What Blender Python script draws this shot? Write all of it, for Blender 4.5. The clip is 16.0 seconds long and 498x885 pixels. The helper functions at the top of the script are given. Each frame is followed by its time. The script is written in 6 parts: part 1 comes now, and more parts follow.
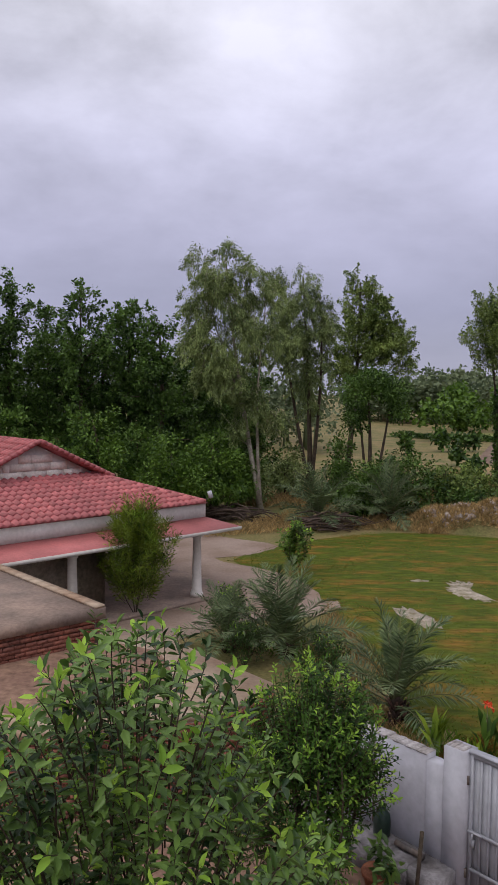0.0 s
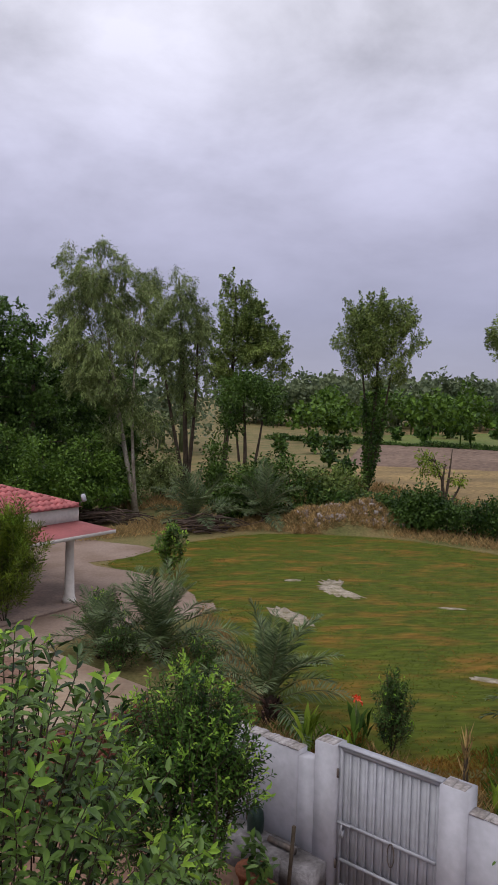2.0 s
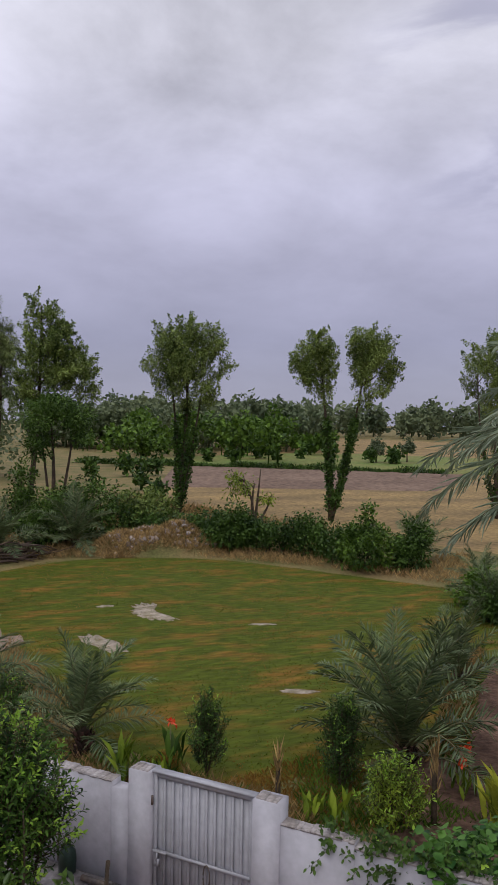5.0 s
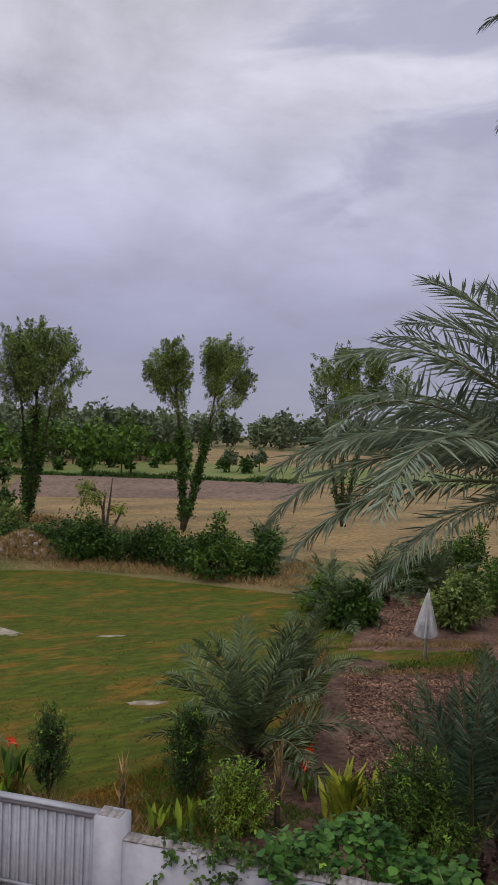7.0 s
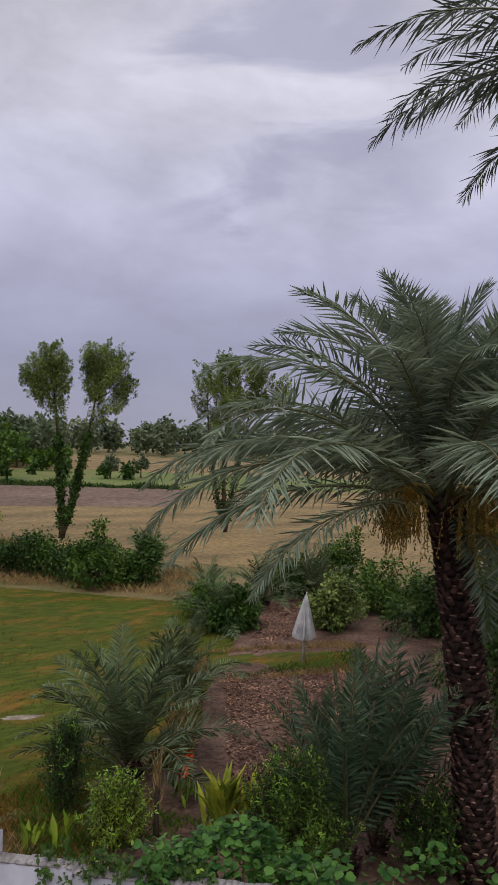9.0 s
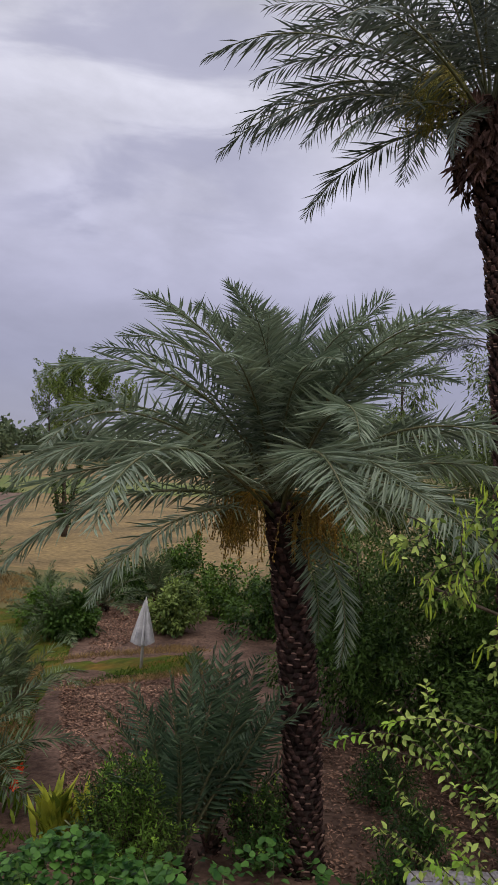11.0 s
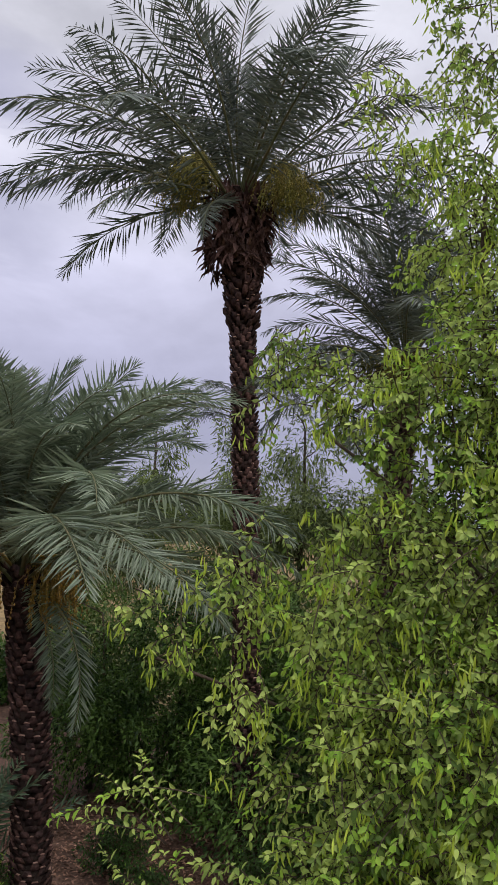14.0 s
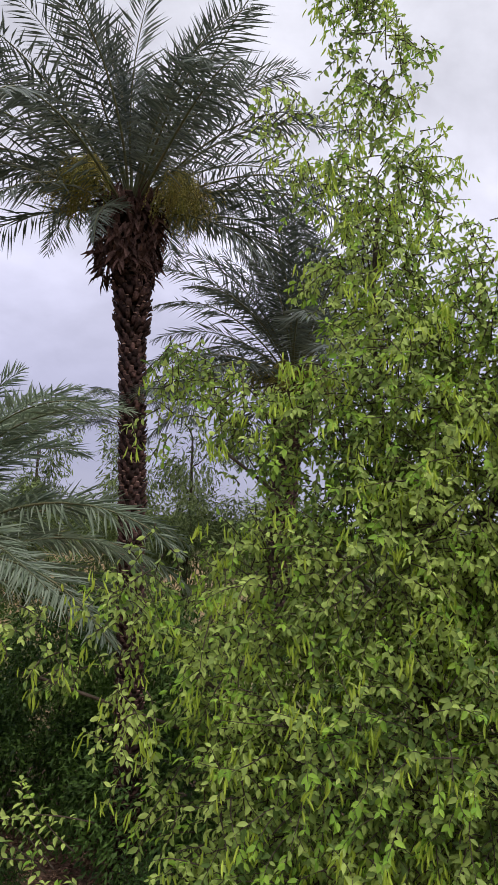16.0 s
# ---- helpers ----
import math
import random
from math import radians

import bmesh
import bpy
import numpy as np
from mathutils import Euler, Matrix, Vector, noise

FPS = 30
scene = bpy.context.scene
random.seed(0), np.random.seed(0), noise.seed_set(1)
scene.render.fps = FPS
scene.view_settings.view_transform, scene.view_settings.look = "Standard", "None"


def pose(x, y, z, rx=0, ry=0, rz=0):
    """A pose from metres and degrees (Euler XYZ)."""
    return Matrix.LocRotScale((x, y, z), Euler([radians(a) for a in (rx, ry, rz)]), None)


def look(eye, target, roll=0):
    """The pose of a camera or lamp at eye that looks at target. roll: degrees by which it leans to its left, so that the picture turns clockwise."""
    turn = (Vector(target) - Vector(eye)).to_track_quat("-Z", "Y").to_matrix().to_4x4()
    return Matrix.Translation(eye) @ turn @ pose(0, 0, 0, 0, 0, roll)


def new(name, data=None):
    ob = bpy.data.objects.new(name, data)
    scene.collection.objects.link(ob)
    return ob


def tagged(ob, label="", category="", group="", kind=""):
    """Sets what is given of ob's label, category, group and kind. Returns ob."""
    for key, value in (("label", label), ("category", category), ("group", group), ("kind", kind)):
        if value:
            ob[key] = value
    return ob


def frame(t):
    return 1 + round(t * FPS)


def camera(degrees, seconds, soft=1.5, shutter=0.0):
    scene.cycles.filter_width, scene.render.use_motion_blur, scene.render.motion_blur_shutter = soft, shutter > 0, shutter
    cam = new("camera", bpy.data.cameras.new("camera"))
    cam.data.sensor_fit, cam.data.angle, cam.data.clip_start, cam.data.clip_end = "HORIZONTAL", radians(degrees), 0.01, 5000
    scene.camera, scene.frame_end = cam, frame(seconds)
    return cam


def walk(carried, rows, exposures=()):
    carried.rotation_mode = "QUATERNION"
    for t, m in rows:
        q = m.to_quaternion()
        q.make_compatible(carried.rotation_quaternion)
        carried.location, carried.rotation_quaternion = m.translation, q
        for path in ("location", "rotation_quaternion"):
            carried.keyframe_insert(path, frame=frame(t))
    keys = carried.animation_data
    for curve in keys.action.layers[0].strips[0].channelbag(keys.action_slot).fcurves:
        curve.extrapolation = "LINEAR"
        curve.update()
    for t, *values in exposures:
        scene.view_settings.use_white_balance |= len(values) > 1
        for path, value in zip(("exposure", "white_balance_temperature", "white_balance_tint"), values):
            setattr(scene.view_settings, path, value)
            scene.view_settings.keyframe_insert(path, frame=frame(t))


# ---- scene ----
cam = camera(35.2, 16.0, 1.1)
PATH = [
    (0.0, -0.075, 0.210, 6.931, 0.89, -3.89, -0.74),
    (0.5, -0.074, 0.200, 6.947, -1.02, -3.87, -0.78),
    (1.0, -0.075, 0.197, 6.950, -3.07, -3.79, -0.94),
    (1.5, -0.069, 0.179, 6.960, -5.45, -3.72, -1.10),
    (2.0, -0.060, 0.196, 6.944, -8.12, -3.58, -1.39),
    (2.5, -0.061, 0.191, 6.957, -10.35, -3.46, -1.62),
    (3.0, -0.058, 0.181, 6.964, -10.87, -3.31, -1.61),
    (3.5, -0.046, 0.196, 6.956, -12.94, -2.63, -1.64),
    (4.0, -0.039, 0.197, 6.953, -15.85, -2.33, -1.41),
    (6.5, 0.061, 0.204, 6.921, -29.78, -0.83, -1.48),
    (7.0, 0.084, 0.178, 6.930, -32.37, -0.73, -1.88),
    (7.5, 0.116, 0.162, 6.935, -35.94, -0.61, -1.94),
    (8.0, 0.105, 0.132, 6.948, -37.95, -0.51, -2.07),
    (10.5, 0.105, 0.091, 6.930, -48.90, 0.67, -2.23),
    (11.0, 0.098, 0.043, 6.949, -52.27, 0.80, -3.09),
    (11.5, 0.096, -0.086, 6.942, -53.28, 0.98, -4.14),
    (12.0, 0.065, -0.213, 6.945, -57.62, 1.44, -4.60),
    (12.5, 0.063, -0.326, 6.968, -60.55, 1.74, -3.61),
    (13.0, 0.033, -0.379, 7.007, -62.42, 2.72, -3.72),
    (13.5, 0.015, -0.365, 7.061, -66.40, 4.28, -3.73),
    (14.0, -0.020, -0.301, 7.149, -69.72, 5.69, -4.10),
    (14.5, -0.034, -0.234, 7.202, -73.20, 6.73, -5.02),
    (15.0, 0.047, -0.168, 7.214, -75.28, 6.87, -5.06),
    (15.5, 0.061, -0.183, 7.204, -76.47, 6.97, -4.70),
    (16.0, 0.032, -0.207, 7.196, -78.18, 6.86, -4.24),
]
walk(cam, [(t, pose(x, y, z, 90 + pitch, roll, yaw)) for t, x, y, z, yaw, pitch, roll in PATH],
     exposures=[(0.0, 0.12), (2.0, 0.08), (4.0, 0.0), (7.0, -0.11), (11.0, -0.04), (13.0, 0.1), (14.5, 0.24), (16.0, 0.34)])

# ---- world, sun ----
SUN_EL, SUN_AZ = radians(52), radians(225)
world = bpy.data.worlds.new("overcast_sky")
scene.world = world
world.use_nodes = True
wn, wl = world.node_tree.nodes, world.node_tree.links
wn.clear()
w_out = wn.new("ShaderNodeOutputWorld")
w_mix = wn.new("ShaderNodeMixShader")
w_mix.inputs[0].default_value = 0.94
w_sky = wn.new("ShaderNodeTexSky")
w_sky.sky_type = "NISHITA"
w_sky.sun_disc = False
w_sky.sun_elevation, w_sky.sun_rotation = SUN_EL, SUN_AZ
w_bg = wn.new("ShaderNodeBackground")
w_bg.inputs[1].default_value = 0.1
w_cl = wn.new("ShaderNodeBackground")
w_cl.inputs[1].default_value = 1.0
w_tc = wn.new("ShaderNodeTexCoord")
w_sep = wn.new("ShaderNodeSeparateXYZ")
w_ramp = wn.new("ShaderNodeValToRGB")
SKY_STOPS = [(0.0, (0.35, 0.352, 0.465)), (0.10, (0.36, 0.36, 0.505)), (0.19, (0.462, 0.457, 0.615)), (0.28, (0.585, 0.58, 0.745)),
             (0.42, (0.715, 0.71, 0.825)), (0.66, (0.81, 0.81, 0.895)), (1.0, (1.35, 1.35, 1.38))]
for k, (p, c) in enumerate(SKY_STOPS):
    e = w_ramp.color_ramp.elements[k] if k < 2 else w_ramp.color_ramp.elements.new(p)
    e.position, e.color = p, (*c, 1)
# cloud sheet: the direction laid out on a plane overhead
w_add = wn.new("ShaderNodeMath")
w_add.inputs[1].default_value = 0.34
w_div = wn.new("ShaderNodeVectorMath")
w_div.operation = "DIVIDE"
w_comb = wn.new("ShaderNodeCombineXYZ")
w_n1 = wn.new("ShaderNodeTexNoise")
w_n1.inputs["Scale"].default_value = 2.6
w_n1.inputs["Detail"].default_value = 9
w_n1.inputs["Roughness"].default_value = 0.56
w_n1.inputs["Distortion"].default_value = 0.15
w_map = wn.new("ShaderNodeMapRange")
w_map.inputs[1].default_value, w_map.inputs[2].default_value = 0.3, 0.7
w_map.inputs[3].default_value, w_map.inputs[4].default_value = -0.34, 0.26
w_mul = wn.new("ShaderNodeVectorMath")
w_mul.operation = "MULTIPLY"
# a ragged bank of lower, darker cloud over the fields
w_n2 = wn.new("ShaderNodeTexNoise")
w_n2.inputs["Scale"].default_value, w_n2.inputs["Detail"].default_value = 3.4, 10
w_n2.inputs["Roughness"].default_value, w_n2.inputs["Distortion"].default_value = 0.52, 0.5
w_str = wn.new("ShaderNodeMapping")
w_str.vector_type = "TEXTURE"
w_str.inputs["Location"].default_value = (0.3, 0.1, 0.0)
w_str.inputs["Rotation"].default_value[2] = radians(-42)
w_str.inputs["Scale"].default_value = (1.35, 0.85, 1.0)
w_rag = wn.new("ShaderNodeMapRange")
w_rag.interpolation_type = "SMOOTHSTEP"
w_rag.inputs[1].default_value, w_rag.inputs[2].default_value = 0.44, 0.60
w_rag.inputs[3].default_value, w_rag.inputs[4].default_value = 0.0, 0.75
w_dist = wn.new("ShaderNodeVectorMath")
w_dist.operation = "DISTANCE"
w_dist.inputs[1].default_value = (math.sin(radians(43)) * math.cos(radians(23)), math.cos(radians(43)) * math.cos(radians(23)), math.sin(radians(23)))
w_near = wn.new("ShaderNodeMapRange")
w_near.interpolation_type = "SMOOTHSTEP"
w_near.inputs[1].default_value, w_near.inputs[2].default_value = 0.10, 0.27
w_near.inputs[3].default_value, w_near.inputs[4].default_value = 1.0, 0.0
w_bank = wn.new("ShaderNodeMath")
w_bank.operation = "MULTIPLY"
w_tint = wn.new("ShaderNodeMix")
w_tint.data_type = "RGBA"
w_tint.inputs[7].default_value = (0.41, 0.41, 0.56, 1)
wl.new(w_tc.outputs["Generated"], w_sep.inputs[0])
wl.new(w_sep.outputs[2], w_ramp.inputs[0])
wl.new(w_sep.outputs[2], w_add.inputs[0])
for k in range(3):
    wl.new(w_add.outputs[0], w_comb.inputs[k])
wl.new(w_tc.outputs["Generated"], w_div.inputs[0])
wl.new(w_comb.outputs[0], w_div.inputs[1])
wl.new(w_div.outputs[0], w_n1.inputs["Vector"])
wl.new(w_n1.outputs[0], w_map.inputs[0])
wl.new(w_ramp.outputs[0], w_mul.inputs[0])
# the cloud relief fades out towards the horizon
w_fade = wn.new("ShaderNodeMapRange")
w_fade.inputs[1].default_value, w_fade.inputs[2].default_value = 0.08, 0.4
w_fade.inputs[3].default_value, w_fade.inputs[4].default_value = 0.2, 1.0
w_rel = wn.new("ShaderNodeMath")
w_rel.operation = "MULTIPLY_ADD"
w_rel.inputs[2].default_value = 1.0
wl.new(w_sep.outputs[2], w_fade.inputs[0])
wl.new(w_map.outputs[0], w_rel.inputs[0])
wl.new(w_fade.outputs[0], w_rel.inputs[1])
wl.new(w_div.outputs[0], w_str.inputs[0])
wl.new(w_str.outputs[0], w_n2.inputs["Vector"])
wl.new(w_n2.outputs[0], w_rag.inputs[0])
wl.new(w_tc.outputs["Generated"], w_dist.inputs[0])
wl.new(w_dist.outputs["Value"], w_near.inputs[0])
wl.new(w_rag.outputs[0], w_bank.inputs[0])
wl.new(w_near.outputs[0], w_bank.inputs[1])
wl.new(w_rel.outputs[0], w_mul.inputs[1])
wl.new(w_bank.outputs[0], w_tint.inputs[0])
wl.new(w_mul.outputs[0], w_tint.inputs[6])
wl.new(w_tint.outputs[2], w_cl.inputs[0])
wl.new(w_sky.outputs[0], w_bg.inputs[0])
wl.new(w_bg.outputs[0], w_mix.inputs[1])
wl.new(w_cl.outputs[0], w_mix.inputs[2])
wl.new(w_mix.outputs[0], w_out.inputs[0])

sun = new("sun", bpy.data.lights.new("sun", "SUN"))
sun.data.energy, sun.data.angle, sun.data.color = 1.05, radians(50), (1.0, 0.97, 0.92)
sun.matrix_world = look((0, 0, 30), (-math.sin(SUN_AZ) * math.cos(SUN_EL), -math.cos(SUN_AZ) * math.cos(SUN_EL), 30 - math.sin(SUN_EL)))


# ---- materials ----
def surface(name, col, col2, rough=0.85, big=0.6, fine=14.0, bump=0.3, spread=0.35, random_by="", metal=0.0, contrast=(0.35, 0.65)):
    """Two colours mixed by a large and a fine noise, with fine relief."""
    m = bpy.data.materials.new(name)
    m.use_nodes = True
    n, l = m.node_tree.nodes, m.node_tree.links
    b = n["Principled BSDF"]
    b.inputs["Roughness"].default_value, b.inputs["Metallic"].default_value = rough, metal
    b.inputs["Specular IOR Level"].default_value = 0.5 if rough < 0.8 else 0.12
    tc = n.new("ShaderNodeNewGeometry")
    n1, n2 = n.new("ShaderNodeTexNoise"), n.new("ShaderNodeTexNoise")
    n1.inputs["Scale"].default_value, n1.inputs["Detail"].default_value = big, 5
    n2.inputs["Scale"].default_value, n2.inputs["Detail"].default_value = fine, 4
    l.new(tc.outputs["Position"], n1.inputs["Vector"])
    l.new(tc.outputs["Position"], n2.inputs["Vector"])
    mr = n.new("ShaderNodeMapRange")
    mr.inputs[1].default_value, mr.inputs[2].default_value = contrast
    l.new(n1.outputs[0], mr.inputs[0])
    mx = n.new("ShaderNodeMix")
    mx.data_type = "RGBA"
    mx.inputs[6].default_value, mx.inputs[7].default_value = (*col, 1), (*col2, 1)
    l.new(mr.outputs[0], mx.inputs[0])
    hv = n.new("ShaderNodeHueSaturation")
    vr = n.new("ShaderNodeMapRange")
    vr.inputs[1].default_value, vr.inputs[2].default_value = 0.25, 0.75
    vr.inputs[3].default_value, vr.inputs[4].default_value = 1 - spread, 1 + spread
    l.new(n2.outputs[0], vr.inputs[0])
    value = vr.outputs[0]
    if random_by:
        src = tc.outputs["Random Per Island"] if random_by == "island" else n.new("ShaderNodeObjectInfo").outputs["Random"]
        rr = n.new("ShaderNodeMapRange")
        rr.inputs[3].default_value, rr.inputs[4].default_value = 1 - spread, 1 + spread
        l.new(src, rr.inputs[0])
        mm = n.new("ShaderNodeMath")
        mm.operation = "MULTIPLY"
        l.new(value, mm.inputs[0])
        l.new(rr.outputs[0], mm.inputs[1])
        value = mm.outputs[0]
    l.new(value, hv.inputs["Value"])
    l.new(mx.outputs[2], hv.inputs["Color"])
    l.new(hv.outputs[0], b.inputs["Base Color"])
    if bump:
        bp = n.new("ShaderNodeBump")
        bp.inputs["Strength"].default_value, bp.inputs["Distance"].default_value = bump, 0.03
        l.new(n2.outputs[0], bp.inputs["Height"])
        l.new(bp.outputs[0], b.inputs["Normal"])
    return m


def foliage(name, dark, light, tip=None, rough=0.42, through_light=0.21, clump=0.5, gloss=0.17):
    """Leaves: colour varies leaf by leaf and in clumps; some light passes through."""
    m = bpy.data.materials.new(name)
    m.use_nodes = True
    n, l = m.node_tree.nodes, m.node_tree.links
    b = n["Principled BSDF"]
    b.inputs["Roughness"].default_value = rough
    b.inputs["Specular IOR Level"].default_value = gloss
    g = n.new("ShaderNodeNewGeometry")
    ramp = n.new("ShaderNodeValToRGB")
    ramp.color_ramp.elements[0].color, ramp.color_ramp.elements[1].color = (*dark, 1), (*light, 1)
    ramp.color_ramp.elements[1].position = 0.85
    if tip:
        e = ramp.color_ramp.elements.new(1.0)
        e.color = (*tip, 1)
    no = n.new("ShaderNodeTexNoise")
    no.inputs["Scale"].default_value, no.inputs["Detail"].default_value = clump, 3
    l.new(g.outputs["Position"], no.inputs["Vector"])
    a = n.new("ShaderNodeMapRange")
    a.inputs[1].default_value, a.inputs[2].default_value, a.inputs[3].default_value, a.inputs[4].default_value = 0.3, 0.7, -0.3, 0.45
    l.new(no.outputs[0], a.inputs[0])
    s = n.new("ShaderNodeMath")
    s.operation = "MULTIPLY_ADD"
    s.inputs[1].default_value = 0.7
    l.new(g.outputs["Random Per Island"], s.inputs[0])
    l.new(a.outputs[0], s.inputs[2])
    l.new(s.outputs[0], ramp.inputs[0])
    l.new(ramp.outputs[0], b.inputs["Base Color"])
    t = n.new("ShaderNodeBsdfTranslucent")
    l.new(ramp.outputs[0], t.inputs[0])
    mx = n.new("ShaderNodeMixShader")
    mx.inputs[0].default_value = through_light
    l.new(b.outputs[0], mx.inputs[1])
    l.new(t.outputs[0], mx.inputs[2])
    l.new(mx.outputs[0], n["Material Output"].inputs[0])
    return m


M_GROUND = surface("dry_grass_soil", (0.215, 0.155, 0.075), (0.11, 0.112, 0.04), big=0.35, fine=9, bump=0.6)
M_LAWN = surface("mown_grass", (0.064, 0.082, 0.0085), (0.22, 0.10, 0.022), big=1.3, fine=5, bump=0.9, spread=0.42, contrast=(0.49, 0.78))


def stretch(m, turn, sx, sy):
    """Stretches the pattern of a ground material along one direction."""
    n, l = m.node_tree.nodes, m.node_tree.links
    geo = [k for k in n if k.type == "NEW_GEOMETRY"][0]
    mp = n.new("ShaderNodeMapping")
    mp.inputs["Rotation"].default_value[2] = radians(turn)
    mp.inputs["Scale"].default_value = (sx, sy, 1)
    l.new(geo.outputs["Position"], mp.inputs["Vector"])
    for k in n:
        if k.type == "TEX_NOISE":
            l.new(mp.outputs[0], k.inputs["Vector"])


stretch(M_LAWN, 25, 0.4, 1.1)
M_STRAW = surface("stubble", (0.29, 0.20, 0.09), (0.17, 0.12, 0.06), big=0.22, fine=3.5, bump=0.7, spread=0.5)
M_PLOUGH = surface("ploughed_earth", (0.20, 0.14, 0.11), (0.145, 0.10, 0.08), big=0.1, fine=1.6, bump=0.8)
stretch(M_STRAW, 35, 0.7, 1.3)
M_CROP = surface("young_crop", (0.12, 0.17, 0.045), (0.18, 0.17, 0.06), big=0.1, fine=2.0, bump=0.5)
M_DRIVE = surface("worn_concrete_drive", (0.28, 0.21, 0.18), (0.20, 0.14, 0.11), big=0.5, fine=12, bump=0.2, spread=0.15)
M_MULCH = surface("leaf_litter_soil", (0.19, 0.115, 0.085), (0.085, 0.05, 0.037), big=0.9, fine=9, bump=1.0, spread=0.5)
M_SAND = surface("pale_sand", (0.40, 0.34, 0.29), (0.20, 0.17, 0.11), big=2.5, fine=14, bump=0.2)
M_CONC = surface("weathered_concrete", (0.31, 0.225, 0.185), (0.19, 0.145, 0.125), big=0.9, fine=12, bump=0.25, spread=0.2)
M_SLAB = surface("pale_screed", (0.42, 0.33, 0.25), (0.30, 0.20, 0.14), big=0.8, fine=10, bump=0.2, spread=0.15)
M_EARTH = surface("red_earth", (0.25, 0.155, 0.11), (0.17, 0.10, 0.075), big=1.1, fine=8, bump=0.7)
M_BRICK = surface("red_brick", (0.27, 0.10, 0.07), (0.20, 0.085, 0.065), big=3, fine=25, bump=0.4, spread=0.28, random_by="object")
M_MORTAR = surface("old_mortar", (0.17, 0.12, 0.10), (0.12, 0.09, 0.075), big=3, fine=20, bump=0.4)
M_WHITE = surface("whitewashed_plaster", (0.45, 0.44, 0.495), (0.32, 0.305, 0.335), big=0.9, fine=8, bump=0.12, spread=0.1, contrast=(0.45, 0.8))
M_COPE = surface("worn_mortar", (0.40, 0.37, 0.38), (0.26, 0.23, 0.22), big=4, fine=20, bump=0.5, spread=0.3)
M_PLINTH = surface("stained_cement", (0.34, 0.315, 0.33), (0.12, 0.105, 0.105), big=2.2, fine=14, bump=0.9, spread=0.3, contrast=(0.35, 0.7))
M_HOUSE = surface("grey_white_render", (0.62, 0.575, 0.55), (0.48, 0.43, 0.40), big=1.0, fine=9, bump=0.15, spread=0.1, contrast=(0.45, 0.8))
# browner and darker than the render of the fascia
M_BROWNRENDER = surface("brown_render", (0.30, 0.25, 0.20), (0.20, 0.165, 0.13), big=1.4, fine=9, bump=0.25)
M_STONE = surface("pale_stone_cladding", (0.80, 0.74, 0.68), (0.70, 0.63, 0.57), big=2, fine=14, bump=0.3, spread=0.16, random_by="object")
M_TILE = surface("red_roof_tile", (0.42, 0.115, 0.115), (0.33, 0.085, 0.09), rough=0.6, big=0.7, fine=10, bump=0.2, spread=0.2, random_by="object")
M_TILES = surface("red_roof_tile_joined", (0.42, 0.115, 0.115), (0.33, 0.085, 0.09), rough=0.6, big=0.7, fine=10, bump=0.2, spread=0.2, random_by="island")
M_REDPAINT = surface("red_painted_concrete", (0.46, 0.135, 0.135), (0.37, 0.11, 0.11), rough=0.7, big=1.2, fine=14, bump=0.1, spread=0.12)
M_GATE = surface("grey_gate_paint", (0.39, 0.39, 0.445), (0.31, 0.31, 0.345), rough=0.5, big=1.5, fine=9, bump=0.06, spread=0.1)
M_STEEL = surface("dark_steel", (0.10, 0.09, 0.09), (0.16, 0.12, 0.10), rough=0.6, big=4, fine=20, bump=0.1, metal=0.3)
M_BARK = surface("brown_bark", (0.10, 0.075, 0.055), (0.06, 0.045, 0.035), big=3, fine=16, bump=1.0)
M_PALEBARK = surface("pale_eucalyptus_bark", (0.42, 0.37, 0.31), (0.26, 0.21, 0.17), big=1.4, fine=9, bump=0.4)
M_PALMBARK = surface("palm_trunk_bark", (0.055, 0.038, 0.030), (0.035, 0.024, 0.02), big=3, fine=16, bump=1.0)
M_BOOT = surface("palm_leaf_base", (0.085, 0.045, 0.036), (0.035, 0.022, 0.02), big=5, fine=18, bump=0.6, spread=0.6, random_by="island")
M_CUT = surface("cut_palm_stub", (0.36, 0.22, 0.17), (0.20, 0.11, 0.085), big=6, fine=20, bump=0.4, spread=0.5, random_by="island")
M_FIBRE = surface("dry_palm_fibre", (0.15, 0.085, 0.07), (0.07, 0.04, 0.035), big=4, fine=18, bump=0.8, spread=0.5, random_by="island")
M_DRY = surface("dry_straw_grass", (0.40, 0.27, 0.12), (0.27, 0.18, 0.08), big=1.5, fine=9, bump=0.2, spread=0.4, random_by="island")
M_LITTER = surface("fallen_leaves", (0.33, 0.19, 0.13), (0.14, 0.08, 0.06), big=1.2, fine=9, bump=0.2, spread=0.6, random_by="island")
M_RUBBLE = surface("rubble_stone", (0.34, 0.30, 0.28), (0.22, 0.17, 0.15), big=2, fine=12, bump=0.6, spread=0.4, random_by="island")
M_WOOD = surface("old_dry_wood", (0.115, 0.08, 0.065), (0.06, 0.045, 0.038), big=2, fine=14, bump=0.6, spread=0.4, random_by="island")
M_DATE = surface("ripening_dates", (0.40, 0.22, 0.035), (0.24, 0.17, 0.03), rough=0.45, big=3, fine=20, bump=0, spread=0.4, random_by="island")
M_GREENDATE = surface("green_dates", (0.24, 0.235, 0.045), (0.34, 0.27, 0.06), rough=0.45, big=3, fine=20, bump=0, spread=0.4, random_by="island")
M_CANVAS = surface("grey_canvas", (0.60, 0.58, 0.58), (0.34, 0.33, 0.345), big=3, fine=16, bump=0.1, spread=0.1)
